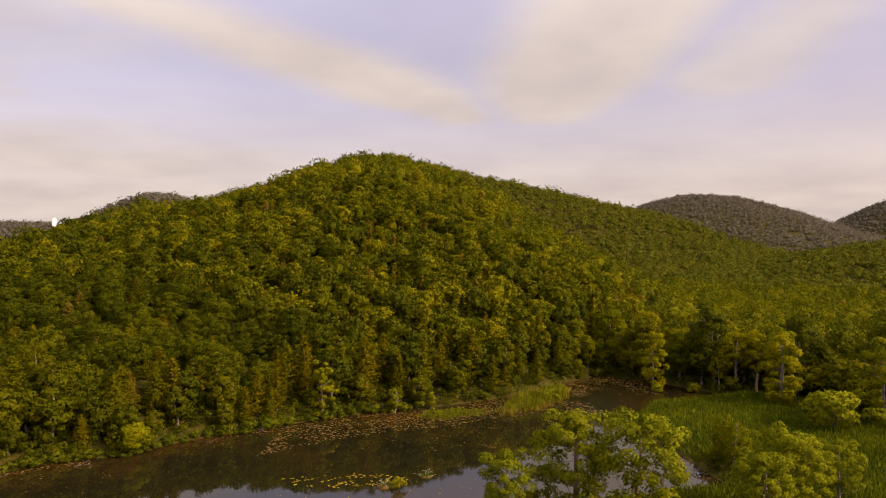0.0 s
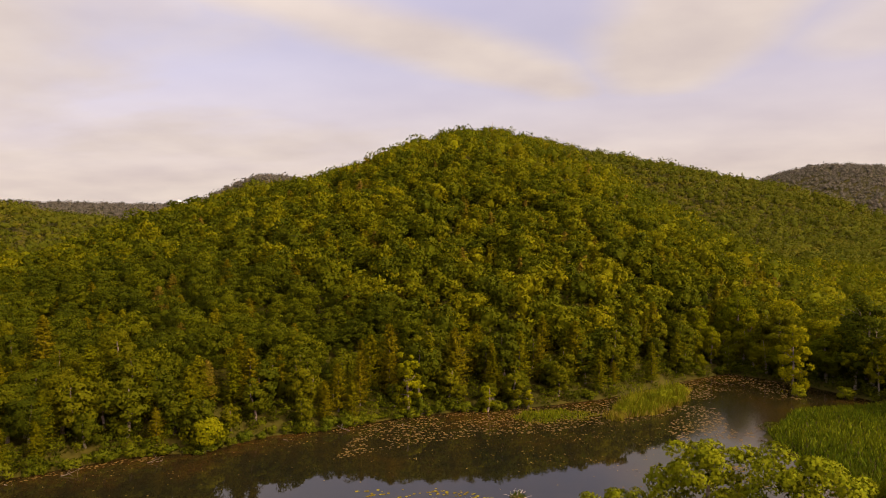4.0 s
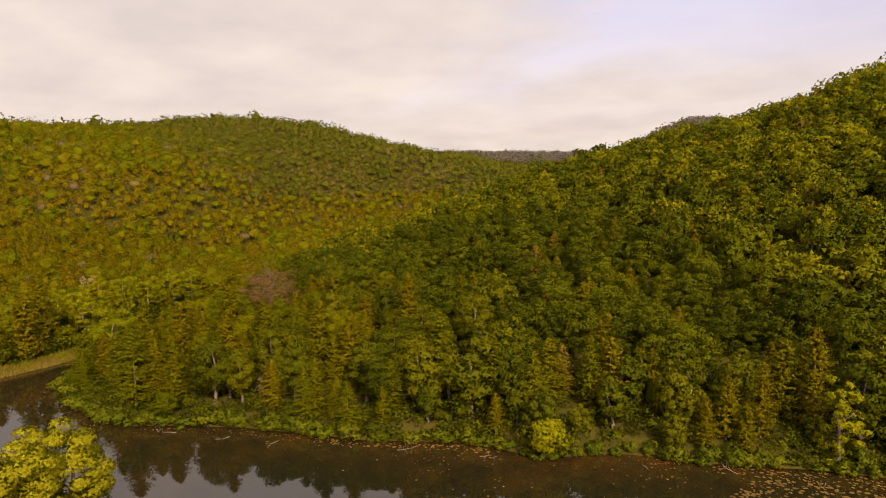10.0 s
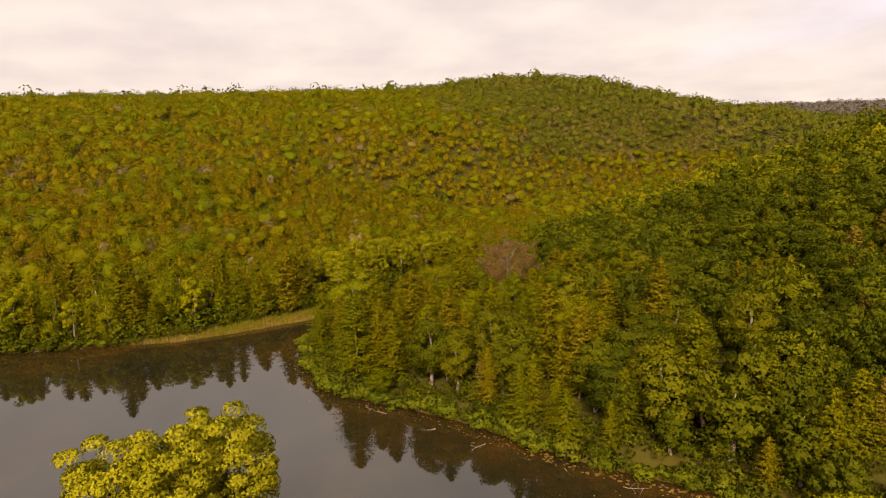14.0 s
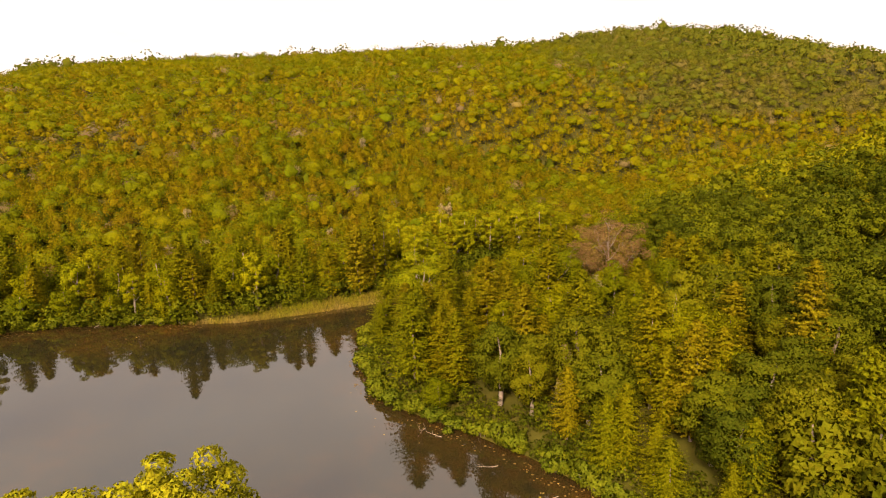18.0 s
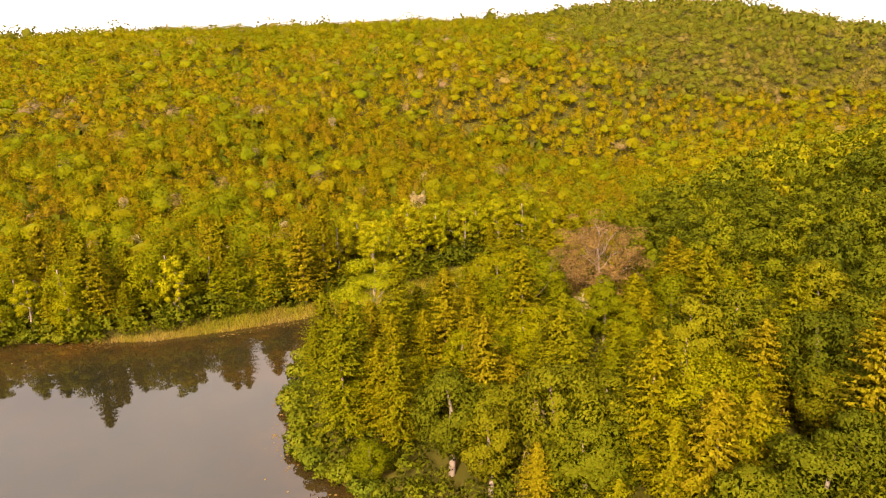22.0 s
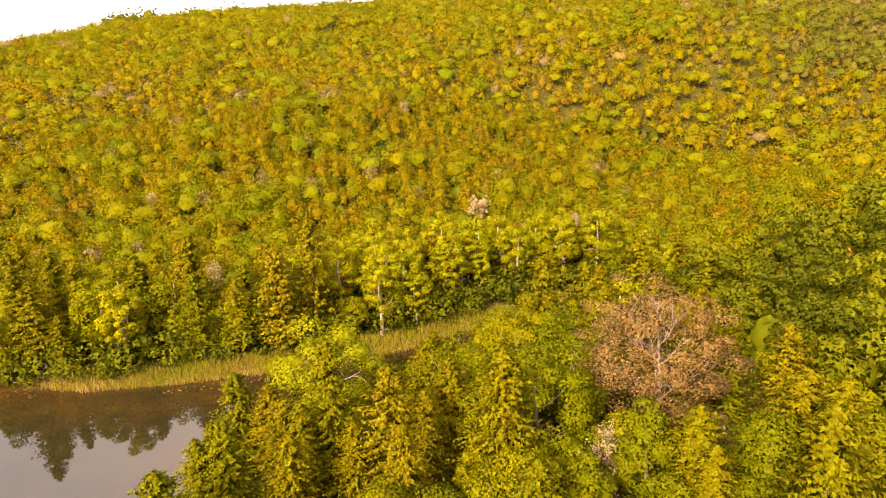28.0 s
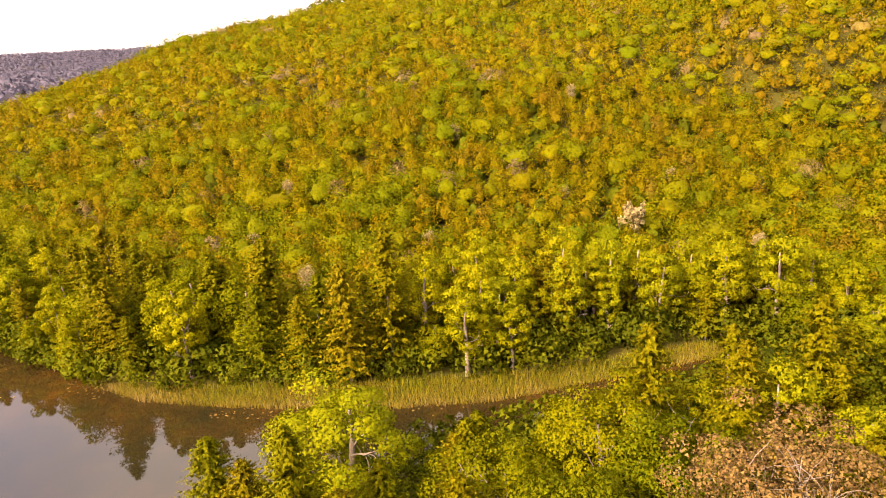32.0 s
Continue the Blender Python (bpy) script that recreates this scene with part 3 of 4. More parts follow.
def limb_shape(rng, start, direction, length, radius, forks):
    """A bent limb with side branches, as one mesh."""
    d = unit(np.asarray(direction, float))
    pts = [np.asarray(start, float)]
    for k in range(4):
        d = unit(d + rng.normal(0, 0.22, 3) + [0, 0, 0.08])
        pts.append(pts[-1] + d * length / 4)
    out = [tube(pts, radius * np.array([1, 0.8, 0.6, 0.42, 0.16]), 5)]
    for k in range(forks):
        i = rng.integers(1, 4)
        e = unit(d + rng.normal(0, 0.75, 3) + [0, 0, 0.2])
        q = [pts[i] + (pts[i + 1] - pts[i]) * rng.uniform(0, 1)]
        ln = length * rng.uniform(0.28, 0.6)
        for _ in range(3):
            e = unit(e + rng.normal(0, 0.3, 3))
            q.append(q[-1] + e * ln / 3)
        out.append(tube(q, radius * 0.42 * np.array([1, 0.7, 0.45, 0.15]), 4))
    return joined(out), pts


def part(name, pair, mats, parent, label=""):
    ob = new(name, mesh_from(name, *pair, mats=mats))
    ob.parent = parent
    return tagged(ob, label) if label else ob


PROTO = {}


def plant(kind, x, y, scale, turn, build, label, category, group, tall=1.0, sink=0.15):
    """Stand a tree of this kind on the ground: built once with its parts, then copied."""
    z = float(ground_height(np.array([x]), np.array([y]))[0])
    m = Matrix.Translation((x, y, max(z, -0.3) - sink)) @ Matrix.Rotation(turn, 4, "Z") @ Matrix.Diagonal((scale, scale, scale * tall, 1))
    if kind in PROTO:
        k = PROTO[kind].scale
        return copy_thing(PROTO[kind], m @ Matrix.Diagonal((1 / k.x, 1 / k.y, 1 / k.z, 1)))
    ob = new(category.replace(" ", "_"))
    build(ob)
    ob.matrix_basis = m
    PROTO[kind] = tagged(ob, label, category, group)
    return ob


def build_oak(seed, crown_mat, radius=3.3, height=11.0, lobes=20, per_lobe=80, size=0.36, low=0.08, bark=None, limbs=0, spread=0.66, core=0.0):
    def build(ob):
        rng = np.random.default_rng(seed + 900)
        pts, trunk = stem(seed, height * 0.8, 0.2 + height * 0.008)
        part("trunk", trunk, [bark or M_BARK], ob)
        for k in range(limbs):
            a = k * 2.4 + rng.uniform(0, 1)
            at = pts[1] + (pts[3] - pts[1]) * rng.uniform(0, 1)
            shape, _ = limb_shape(rng, at, (math.cos(a), math.sin(a), rng.uniform(0.4, 0.9)), radius * 0.95, 0.09, 3)
            part("limb", shape, [bark or M_BARK], ob)
        part("crown", broadleaf_crown(seed, radius, height * low, height, lobes, per_lobe, size, core, spread), [crown_mat], ob)
    return build


def build_cedar(seed, crown_mat, radius=1.9, height=9.0, boughs=230, per_bough=5, size=0.34):
    def build(ob):
        part("trunk", stem(seed, height * 0.8, 0.16, 6, 0.08)[1], [M_BARK], ob)
        part("crown", cedar_crown(seed, radius, height, boughs, per_bough, size), [crown_mat], ob)
    return build


def build_shrub(seed, crown_mat, radius=1.7, height=2.6, lobes=10, per_lobe=60, size=0.24):
    def build(ob):
        rng = np.random.default_rng(seed)
        for k in range(4):
            a = k * 1.6
            part("stem", limb_shape(rng, (0.1 * math.cos(a), 0.1 * math.sin(a), -0.3), (math.cos(a) * 0.5, math.sin(a) * 0.5, 1), height * 0.8, 0.05, 1)[0], [M_BARK], ob)
        part("crown", broadleaf_crown(seed, radius, height * 0.05, height, lobes, per_lobe, size), [crown_mat], ob)
    return build


def build_dead(seed, height, reach, limbs, bark, leaf=None, lean=0.12, leaf_size=0.3, leaf_count=14, tufts=0):
    """A dead tree: bare forking limbs, with a coat of withered leaves where it still has them."""
    def build(ob):
        rng = np.random.default_rng(seed)
        pts, trunk = stem(seed, height * 0.72, (0.013 if tufts else 0.02) * height, 7, lean * 2)
        part("trunk", trunk, [bark], ob)
        puffs = []
        for k in range(limbs):
            a = k * 2.39996 + rng.uniform(-0.3, 0.3)
            f = 0.25 + 0.75 * k / limbs
            at = pts[1] + (pts[4] - pts[1]) * f
            up = rng.uniform(0.35, 1.1)
            shape, line = limb_shape(rng, at, (math.cos(a), math.sin(a), up), reach * rng.uniform(0.75, 1.15), (0.013 if tufts else 0.022) * reach, 8)
            part("limb", shape, [bark], ob)
            if leaf:
                for q in line[2:]:
                    for _ in range(9):
                        c = q + rng.normal(0, reach * 0.16, 3)
                        e = unit(rng.normal(size=(leaf_count, 3)))
                        puffs.append(sprays(rng, c + e * rng.uniform(0.2, 1.0, (leaf_count, 1)) * reach * 0.2, e, leaf_size))
        if leaf and tufts:
            puffs = [broadleaf_crown(seed + 3, reach * 1.16, height * 0.18, height * 1.02, tufts, 160, leaf_size, 0.0, 0.86, 0.2)]
        if leaf:
            part("crown", joined(puffs), [leaf], ob, "withered rust-brown leaves")
    return build


OAKS = [(f"oak{k}", build_oak(11 + k, M_OAK, 3.4 + 0.4 * (k % 3), 10.0 + 0.8 * (k % 4), 34 + k, 66, 0.29, -0.04)) for k in range(6)]
ASPENS = [(f"aspen{k}", build_oak(41 + k, M_BRIGHT, 2.6 + 0.3 * k, 11.5 + k, 42, 116, 0.165, 0.24, M_GREYBARK, 4, 0.86)) for k in range(4)]
WEST_OAKS = [(f"west_oak{k}", build_oak(21 + k, M_CAPE, 3.4 + 0.4 * (k % 3), 9.4 + 0.8 * (k % 4), 42 + k, 120, 0.165, -0.02)) for k in range(4)]
CEDARS = [(f"cedar{k}", build_cedar(71 + k, M_CEDAR, 2.8 + 0.3 * (k % 3), 9.8 + 0.7 * (k % 4), 420, 10, 0.15)) for k in range(6)]
NEAR_OAKS = [(f"near_oak{k}", build_oak(131 + k, M_CAPE, 3.5 + 0.4 * (k % 3), 10.0 + 0.8 * (k % 4), 50, 220, 0.132)) for k in range(5)]
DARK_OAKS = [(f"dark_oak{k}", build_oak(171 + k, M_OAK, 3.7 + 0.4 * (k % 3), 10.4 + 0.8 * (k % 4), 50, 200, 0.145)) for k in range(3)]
NEAR_CEDARS = [(f"near_cedar{k}", build_cedar(151 + k, M_CEDAR, 3.1 + 0.35 * (k % 3), 9.8 + 0.7 * (k % 4), 560, 13, 0.128)) for k in range(5)]
SHRUBS = [(f"shrub{k}", build_shrub(101 + k, M_SHRUB)) for k in range(3)]
KINDS = {"oak": (OAKS, "full green broadleaf tree in the lakeside woods", "broadleaf tree", "lakeside broadleaf trees"),
         "west_oak": (WEST_OAKS, "light green broadleaf tree near the water", "broadleaf tree", "lakeside broadleaf trees"),
         "aspen": (ASPENS, "tall yellow-green aspen with a pale slender trunk", "aspen", "bright trees by the water"),
         "cedar": (CEDARS, "shaggy olive-brown cedar with a pointed top", "cedar", "lakeside cedars"),
         "near_oak": (NEAR_OAKS, "dense green oak on the wooded cape", "broadleaf tree", "trees on the cape"),
         "near_dark_oak": (DARK_OAKS, "dark green oak on the inner part of the cape", "broadleaf tree", "trees on the cape"),
         "near_cedar": (NEAR_CEDARS, "olive-brown cedar with drooping sprays on the cape", "cedar", "cedars on the cape"),
         "shrub": (SHRUBS, "low bright green shrub hanging over the water's edge", "shrub", "shrubs along the shore")}


def undergrowth():
    """The bushy layer that fills the gaps under the lakeside trees."""
    rng = np.random.default_rng(77)
    x, y = jitter_grid(rng, -225, 112, -70, 222, 2.3)
    shore = lake_dist(x, y)
    slope = (x > -100) & (x < 60) & (shore >= 15) & (shore < 48) & (rng.uniform(size=len(x)) < 0.4)
    ok = (near_band(x, y, shore) | slope) & (shore > 0.0) & ~south_of_lake(x, y) & ~in_meadow(x, y) & ~in_reedbed(x, y, shore) & ((shore < 5) | (x < -160) | by_inlet(x, y) | (rng.uniform(size=len(x)) < np.where(x > -88, 0.65, 0.24)))
    x, y = x[ok], y[ok]
    z = ground_height(x, y)
    protos = [broadleaf_crown(701 + k, 1.7, -0.2, 2.6, 5, 44, 0.20) for k in range(4)]
    pieces, tints = [], []
    for px, py, pz in zip(x, y, z):
        v, t, q = protos[rng.integers(4)]
        a, s = rng.uniform(0, 6.28), rng.uniform(0.6, 1.3) * (1.5 if px < -160 else 0.9)
        c, w = math.cos(a) * s, math.sin(a) * s
        pieces.append((np.stack([v[:, 0] * c - v[:, 1] * w + px, v[:, 0] * w + v[:, 1] * c + py, v[:, 2] * s + pz], 1), t,
                       np.stack([(q[:, 0] * c - q[:, 1] * w) / s, (q[:, 0] * w + q[:, 1] * c) / s, q[:, 2]], 1)))
        tints.append(np.full(len(v), rng.uniform(0.02, 0.34)))
    ob = new("undergrowth", mesh_from("undergrowth", *joined(pieces), mats=[M_WOODS], tint=np.concatenate(tints)))
    tagged(ob, "bushy green undergrowth beneath the lakeside trees", "undergrowth", kind="stuff")


def stand(rng, sort, x, y, scale, tall=1.0):
    kinds, label, category, group = KINDS[sort]
    name, build = kinds[rng.integers(len(kinds))]
    return plant(name, float(x), float(y), float(scale), float(rng.uniform(0, 6.283)), build, label, category, group, float(tall))


# ---- trees and shrubs along the shores and on the cape ----
def south_of_lake(x, y):
    shore = np.interp(x, [-140, -84, -78, -68, -40, -10, 14, 48], [-45, 10, 48, 66, 84, 92, 101, 108])
    return (x > -142) & (y < shore + 4) | (x >= 40) & (y < 104)


def in_meadow(x, y):
    return ((x - 72) / 29) ** 2 + ((y - 141) / 36) ** 2 < 1


def in_reedbed(x, y, shore):
    """The strips of reeds along the west shore and behind the two islets."""
    wide = np.interp(y, [44, 58, 72, 85, 100, 130], [0, 2, 3.6, 4.2, 3.0, 1.5])
    return (x < -158) & (y > 44) & (y < 130) & (shore < wide) & (x < -162.5 - (y - 60) * 0.15)


CLEAR = [(-143, 124, 6.0), (-120, 124, 1.8), (-151, 91, 3.5), (-111, 105, 2.0), (-29, 149, 2.5), (-140, 113, 4.5), (-104, 119, 4.0), (-156, 112, 4.5), (-151, 118, 4.0), (-148.5, 106, 4.0)]


def free(x, y):
    ok = np.ones(np.shape(x), bool)
    for cx, cy, r in CLEAR:
        ok &= np.hypot(x - cx, y - cy) > r
    return ok


def by_inlet(x, y):
    """The low bushy bank along the near side of the inlet."""
    return (seg_dist(x, y, -158, 86, -193, 125)[0] < 14) & (x > -158 - (y - 86) * 0.9)


def jitter_grid(rng, x0, x1, y0, y1, step):
    gx, gy = np.meshgrid(np.arange(x0, x1, step), np.arange(y0, y1, step), indexing="ij")
    gx, gy = gx + rng.uniform(-0.55, 0.55, gx.shape) * step, gy + rng.uniform(-0.55, 0.55, gx.shape) * step
    return gx.ravel(), gy.ravel()


def near_band(x, y, shore):
    cape = (x > -172) & (x < -86) & (y > 76) & (y < 138)
    return (shore > 0) & ((shore < 15) | cape) & (x < 112) & (x > -225) & (y < 222) & (y > -70)


def plant_shores():
    rng = np.random.default_rng(5)
    x, y = jitter_grid(rng, -225, 112, -70, 222, 4.7)
    shore = lake_dist(x, y)
    ok = near_band(x, y, shore) & (shore > 1.1) & ~south_of_lake(x, y) & ~in_meadow(x, y) & ~in_reedbed(x, y, shore) & free(x, y) & ~by_inlet(x, y)
    for px, py, d in zip(x[ok], y[ok], shore[ok]):
        cape = -172 < px < -86 and 76 < py < 140
        west = px < -160
        r = rng.uniform()
        if west and py > 84 and d < 14:
            sort = "aspen" if r < 0.6 else "west_oak" if r < 0.85 else "cedar"
        elif west:
            sort = "cedar" if r < 0.55 else "west_oak" if r < 0.86 else "aspen"
        elif cape:
            p = 0.90 if d < 18 else 0.62
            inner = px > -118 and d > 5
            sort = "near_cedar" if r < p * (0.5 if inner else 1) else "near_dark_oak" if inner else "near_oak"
        elif px > 40:
            sort = "west_oak" if r < 0.8 else "aspen"
        else:
            sort = "cedar" if r < 0.42 else "oak"
        s = {"oak": rng.uniform(0.66, 1.12), "cedar": rng.uniform(0.8, 1.25), "aspen": rng.uniform(0.62, 0.9), "west_oak": rng.uniform(0.6, 1.0), "dark_oak": rng.uniform(0.7, 1.1)}[sort.replace("near_", "")]
        s *= 0.92 if sort == "near_oak" else 1.1
        if west and py < 84:
            s *= 1.12
        if d < 3.5:
            s *= 0.8 if west else 0.72
        if px > 55 and sort != "cedar":
            s *= 1.5
        stand(rng, sort, px, py, s, rng.uniform(0.9, 1.12))
    # shrubs at the water's edge
    for (ax, ay), (bx, by) in zip(LAKE[:33], LAKE[1:34]):
        n = max(1, int(math.hypot(bx - ax, by - ay) / 1.7))
        out = unit(np.array([-(by - ay), bx - ax]))
        for k in range(n):
            f = (k + rng.uniform(0.1, 0.9)) / n
            px, py = ax + (bx - ax) * f, ay + (by - ay) * f
            reeds = px < -158 and 44 < py < 128 or px > -10
            if rng.uniform() < (0.0 if reeds and px < -100 else 0.25 if reeds else 0.92):
                q = 1 if lake_dist(np.array([px + out[0]]), np.array([py + out[1]]))[0] > 0 else -1
                d = q * rng.uniform(-0.5, 0.9)
                stand(rng, "shrub", px + out[0] * d, py + out[1] * d, rng.uniform(0.45, 1.0), rng.uniform(0.8, 1.2))


plant_shores()
undergrowth()


def aspen_belt():
    """The belt of tall bright trees behind the reeds, with pale trunks that show between the crowns."""
    rng = np.random.default_rng(83)
    for k in range(18):
        f = (k + rng.uniform(0.1, 0.9)) / 18
        stand(rng, "aspen", -184.5 - 17 * f - rng.uniform(0, 6), 78 + 55 * f, rng.uniform(0.8, 1.05), rng.uniform(0.9, 1.1))
    for x, y, s in ((-173.5, 72, 0.62), (-176, 76, 0.7), (-172, 63, 0.5)):
        stand(rng, "aspen", x, y, s)


aspen_belt()


# ---- trees that stand out ----
def feature(kind, x, y, build, label, category, scale=1.0, turn=0.0, tall=1.0):
    return plant(kind, x, y, scale, turn, build, label, category, "", tall)


feature("rust_tree", -143, 124, build_dead(7, 15.5, 4.9, 11, M_BARK, M_DEAD, 0.12, 0.085, 2, 170), "dying oak with rust-brown leaves and bleached limbs", "dead tree", 1.2, 0.0, 0.9)
feature("snag", -120, 124, build_dead(19, 12.5, 3.0, 12, M_GREYBARK), "bare grey dead tree with forked limbs", "dead tree", 0.72, 0.6)
feature("grey_tree", -230, 106, build_dead(23, 8.5, 2.6, 9, M_PALEBARK, M_PALE), "grey leafless tree on the wooded hillside", "dead tree")
feature("yellow_tree", -151, 91, build_oak(201, M_BRIGHT, 4.6, 12.5, 44, 360, 0.12, 0.12, M_GREYBARK, 6, 0.86), "bright yellow-green tree leaning over the inlet", "broadleaf tree", 1.3, 0.0, 0.8)
feature("bank_oak", -156, 112, build_oak(257, M_CAPE, 6.2, 12.0, 74, 320, 0.125, 0.15, M_BARK, 7, 0.86), "wide green oak on the bank of the inlet", "broadleaf tree", 1.02)
feature("bank_oak", -151, 118, None, "", "", 1.0, 2.0)
feature("bank_oak", -148.5, 106, None, "", "", 0.88, 4.1)
feature("pale_cedar", -111, 105, build_cedar(211, M_PALE, 2.2, 8.6, 240, 7, 0.22), "pale straw-coloured cedar on the cape", "cedar")
feature("tall_tree", -28.5, 152, build_oak(221, M_BRIGHT, 2.9, 14.0, 46, 80, 0.22, -0.02, M_BARK, 4, 0.82), "tall light green tree with a pale trunk at the shore", "broadleaf tree")
feature("round_bush", -60.5, 125, build_shrub(231, M_BRIGHT, 3.6, 7.0, 17, 150, 0.26), "large rounded light green bush over the water", "bush")
feature("slim_tree", -12, 157, build_oak(241, M_BRIGHT, 1.8, 7.2, 24, 60, 0.19, -0.02, M_BARK, 2), "slender light green tree at the shore", "broadleaf tree")
feature("slim_tree", -3, 160.5, None, "", "", 0.75, 1.0)
feature("spread_oak", -140, 113, build_oak(251, M_CAPE, 6.0, 12.6, 70, 320, 0.125, 0.2, M_BARK, 6, 0.84), "broad dense green oak on the cape", "broadleaf tree")
feature("spread_oak", -104, 119, None, "", "", 1.0, 2.1)
# bare grey cedars, on the cape and low on the western hill
for n, (x, y, s) in enumerate(((-133, 118, 1.15), (-130, 131, 1.0), (-139, 102, 0.8), (-190, 62, 0.95), (-186, 80, 0.9), (-205, 40, 0.9), (-215, 72, 0.8), (-232, 30, 0.85),
                               (-178, 30, 0.9), (-240, 92, 0.8), (-226, 128, 0.85), (-196, 14, 0.8), (-262, 60, 0.9), (-256, 112, 0.8), (-290, 84, 0.9), (-176, 52, 0.75))):
    plant("bare_cedar", x, y, s, n * 1.7, build_dead(29, 8.6, 1.9, 16, M_GREYBARK, M_PALE, 0.05, 0.10, 5), "grey half-bare cedar among the green trees", "dead tree", "half-bare cedars")
# bushes on the islet and at the meadow's edge
for n, (x, y, s) in enumerate(((17, 158, 0.6), (20, 162, 0.8), (22, 166, 0.7), (26, 168, 0.9), (28, 172, 0.8), (31, 174, 0.7), (33, 178, 0.75), (24, 164, 0.6), (29, 169, 0.65))):
    plant("islet_bush", x, y, s, n * 1.3, build_shrub(291, M_SHORE, 2.3, 3.8, 14, 90, 0.2), "bright yellow-green bush on the reedy islet", "bush", "islet bushes", sink=0.0)
for n, (x, y, s) in enumerate(((82, 136, 1.9), (93, 138, 1.0), (87, 166, 1.1), (80, 178, 0.9), (96, 152, 1.1), (70, 179, 0.7), (60, 180, 0.6))):
    plant("meadow_bush", x, y, s, n * 1.9, build_shrub(295, M_SHORE, 2.4, 4.4, 12, 110, 0.24), "rounded green bush at the edge of the marsh", "bush", "meadow bushes")
# tall trees beyond the marsh
feature("marsh_poplar", 84, 159, build_oak(311, M_BRIGHT, 5.0, 20.0, 52, 110, 0.30, -0.08, M_BARK, 5, 0.84), "tall light green tree with upright tufted limbs beside the marsh", "broadleaf tree")
feature("marsh_poplar", 97, 141, None, "", "", 1.0, 2.2, 1.05)
feature("marsh_poplar", 103, 147, None, "", "", 0.9, 4.0)
feature("marsh_poplar", 60, 183, None, "", "", 0.72, 1.2, 1.3)
feature("marsh_oak", 78, 187, build_oak(317, M_OAK, 7.5, 23.0, 64, 110, 0.36, -0.06, M_BARK, 6, 0.84), "big dark green oak beyond the marsh", "broadleaf tree")
feature("marsh_oak", 98, 176, None, "", "", 0.92, 2.0)
feature("marsh_oak", 112, 160, None, "", "", 1.0, 3.6)
feature("marsh_oak", 62, 200, None, "", "", 0.8, 5.0)
# trees on the near shore, below the camera's line
feature("shore_tree", 17.5, 86, build_oak(261, M_SHORE, 4.2, 15.5, 62, 170, 0.17, 0.16, M_BARK, 9, 0.88), "tall open-crowned green tree on the near shore", "broadleaf tree", 1.2)
feature("shore_tree", 25, 80.5, None, "", "", 1.25, 1.9)
feature("shore_tree", 8.5, 84, None, "", "", 0.86, 3.3)
feature("shore_tree", 52, 92, None, "", "", 0.82, 0.9)
feature("shore_tree", 60, 97, None, "", "", 0.7, 2.7)
feature("shore_tree", 47.5, 89, None, "", "", 0.98, 4.4)
feature("shore_tree", 42, 84, None, "", "", 0.85, 5.4)
feature("lake_tree", -80, 60.5, build_oak(271, M_LAKESIDE, 5.2, 17.6, 58, 260, 0.19, 0.15, M_BARK, 7, 0.8), "rounded yellow-green tree on the near shore", "broadleaf tree")
feature("lake_tree", -78, 55, None, "", "", 0.98, 2.2)
feature("lake_tree", -80.5, 65.5, None, "", "", 0.98, 4.0)
feature("lake_tree", -76.5, 60, None, "", "", 0.93, 5.1)


# ---- the woods on the hills ----
def wood_protos(level):
    if level < 0:
        oaks = [broadleaf_crown(281 + k, 3.3, 1.0, 8.8 + 0.5 * k, 34, 76, 0.19, 0.3, 0.82, 0.4) for k in range(5)]
        return oaks, [cedar_crown(291 + k, 2.9, 9.4, 320, 8, 0.19) for k in range(4)]
    if level == 0:
        oaks = [broadleaf_crown(301 + k, 3.5, 1.6, 8.4 + 0.5 * k, 17, 26, 0.40, 0.5, 0.8, 0.6, 0.1) for k in range(6)]
        cedars = [cedar_crown(321 + k, 2.7, 8.8, 110, 4, 0.36, core=True) for k in range(4)]
    elif level == 1:
        oaks = [lumpy_crown(341 + k, 3.9, 1.2, 8.4 + 0.4 * k, 8, 17, 0.44) for k in range(6)]
        cedars = [lumpy_crown(361 + k, 3.2, 0.6, 8.4, 7, 17, 0.42, 1.0) for k in range(4)]
    elif level == 4:
        oaks = [fuzzy_crown(461 + k, 2.3, 0.2, 3.4 + 0.3 * k, 22, 0.42, 0.1 * k, 0.5, 5, 3) for k in range(5)]
        cedars = oaks[:2]
    elif level == 2:
        oaks = [lumpy_crown(381 + k, 4.2, 1.6, 7.6 + 0.4 * k, 5, 9, 0.62) for k in range(5)]
        cedars = oaks[:2]
    else:
        oaks = [lumpy_crown(401 + k, 4.6, 0.4, 6.0 + 0.4 * k, 3, 7, 0.95) for k in range(4)]
        cedars = oaks[:2]
    return oaks, cedars


def west_protos(level):
    """The lower, closely set trees of the western hill: round oaks and shaggy cedars."""
    if level == 0:
        oaks = [lumpy_crown(421 + k, 3.2 + 0.4 * (k % 3), 1.0, 5.4 + 0.4 * k, 12, 44, 0.20) for k in range(6)]
        cedars = [lumpy_crown(431 + k, 3.2 + 0.3 * (k % 3), 0.4, 6.2 + 0.3 * k, 11, 46, 0.195, 0.65) for k in range(5)]
    else:
        oaks = [lumpy_crown(441 + k, 3.6 + 0.4 * (k % 3), 1.4, 5.6 + 0.35 * k, 7, 20, 0.30) for k in range(6)]
        cedars = [lumpy_crown(451 + k, 3.5 + 0.3 * (k % 3), 0.8, 6.0 + 0.3 * k, 7, 20, 0.29, 0.6) for k in range(5)]
    return oaks, cedars


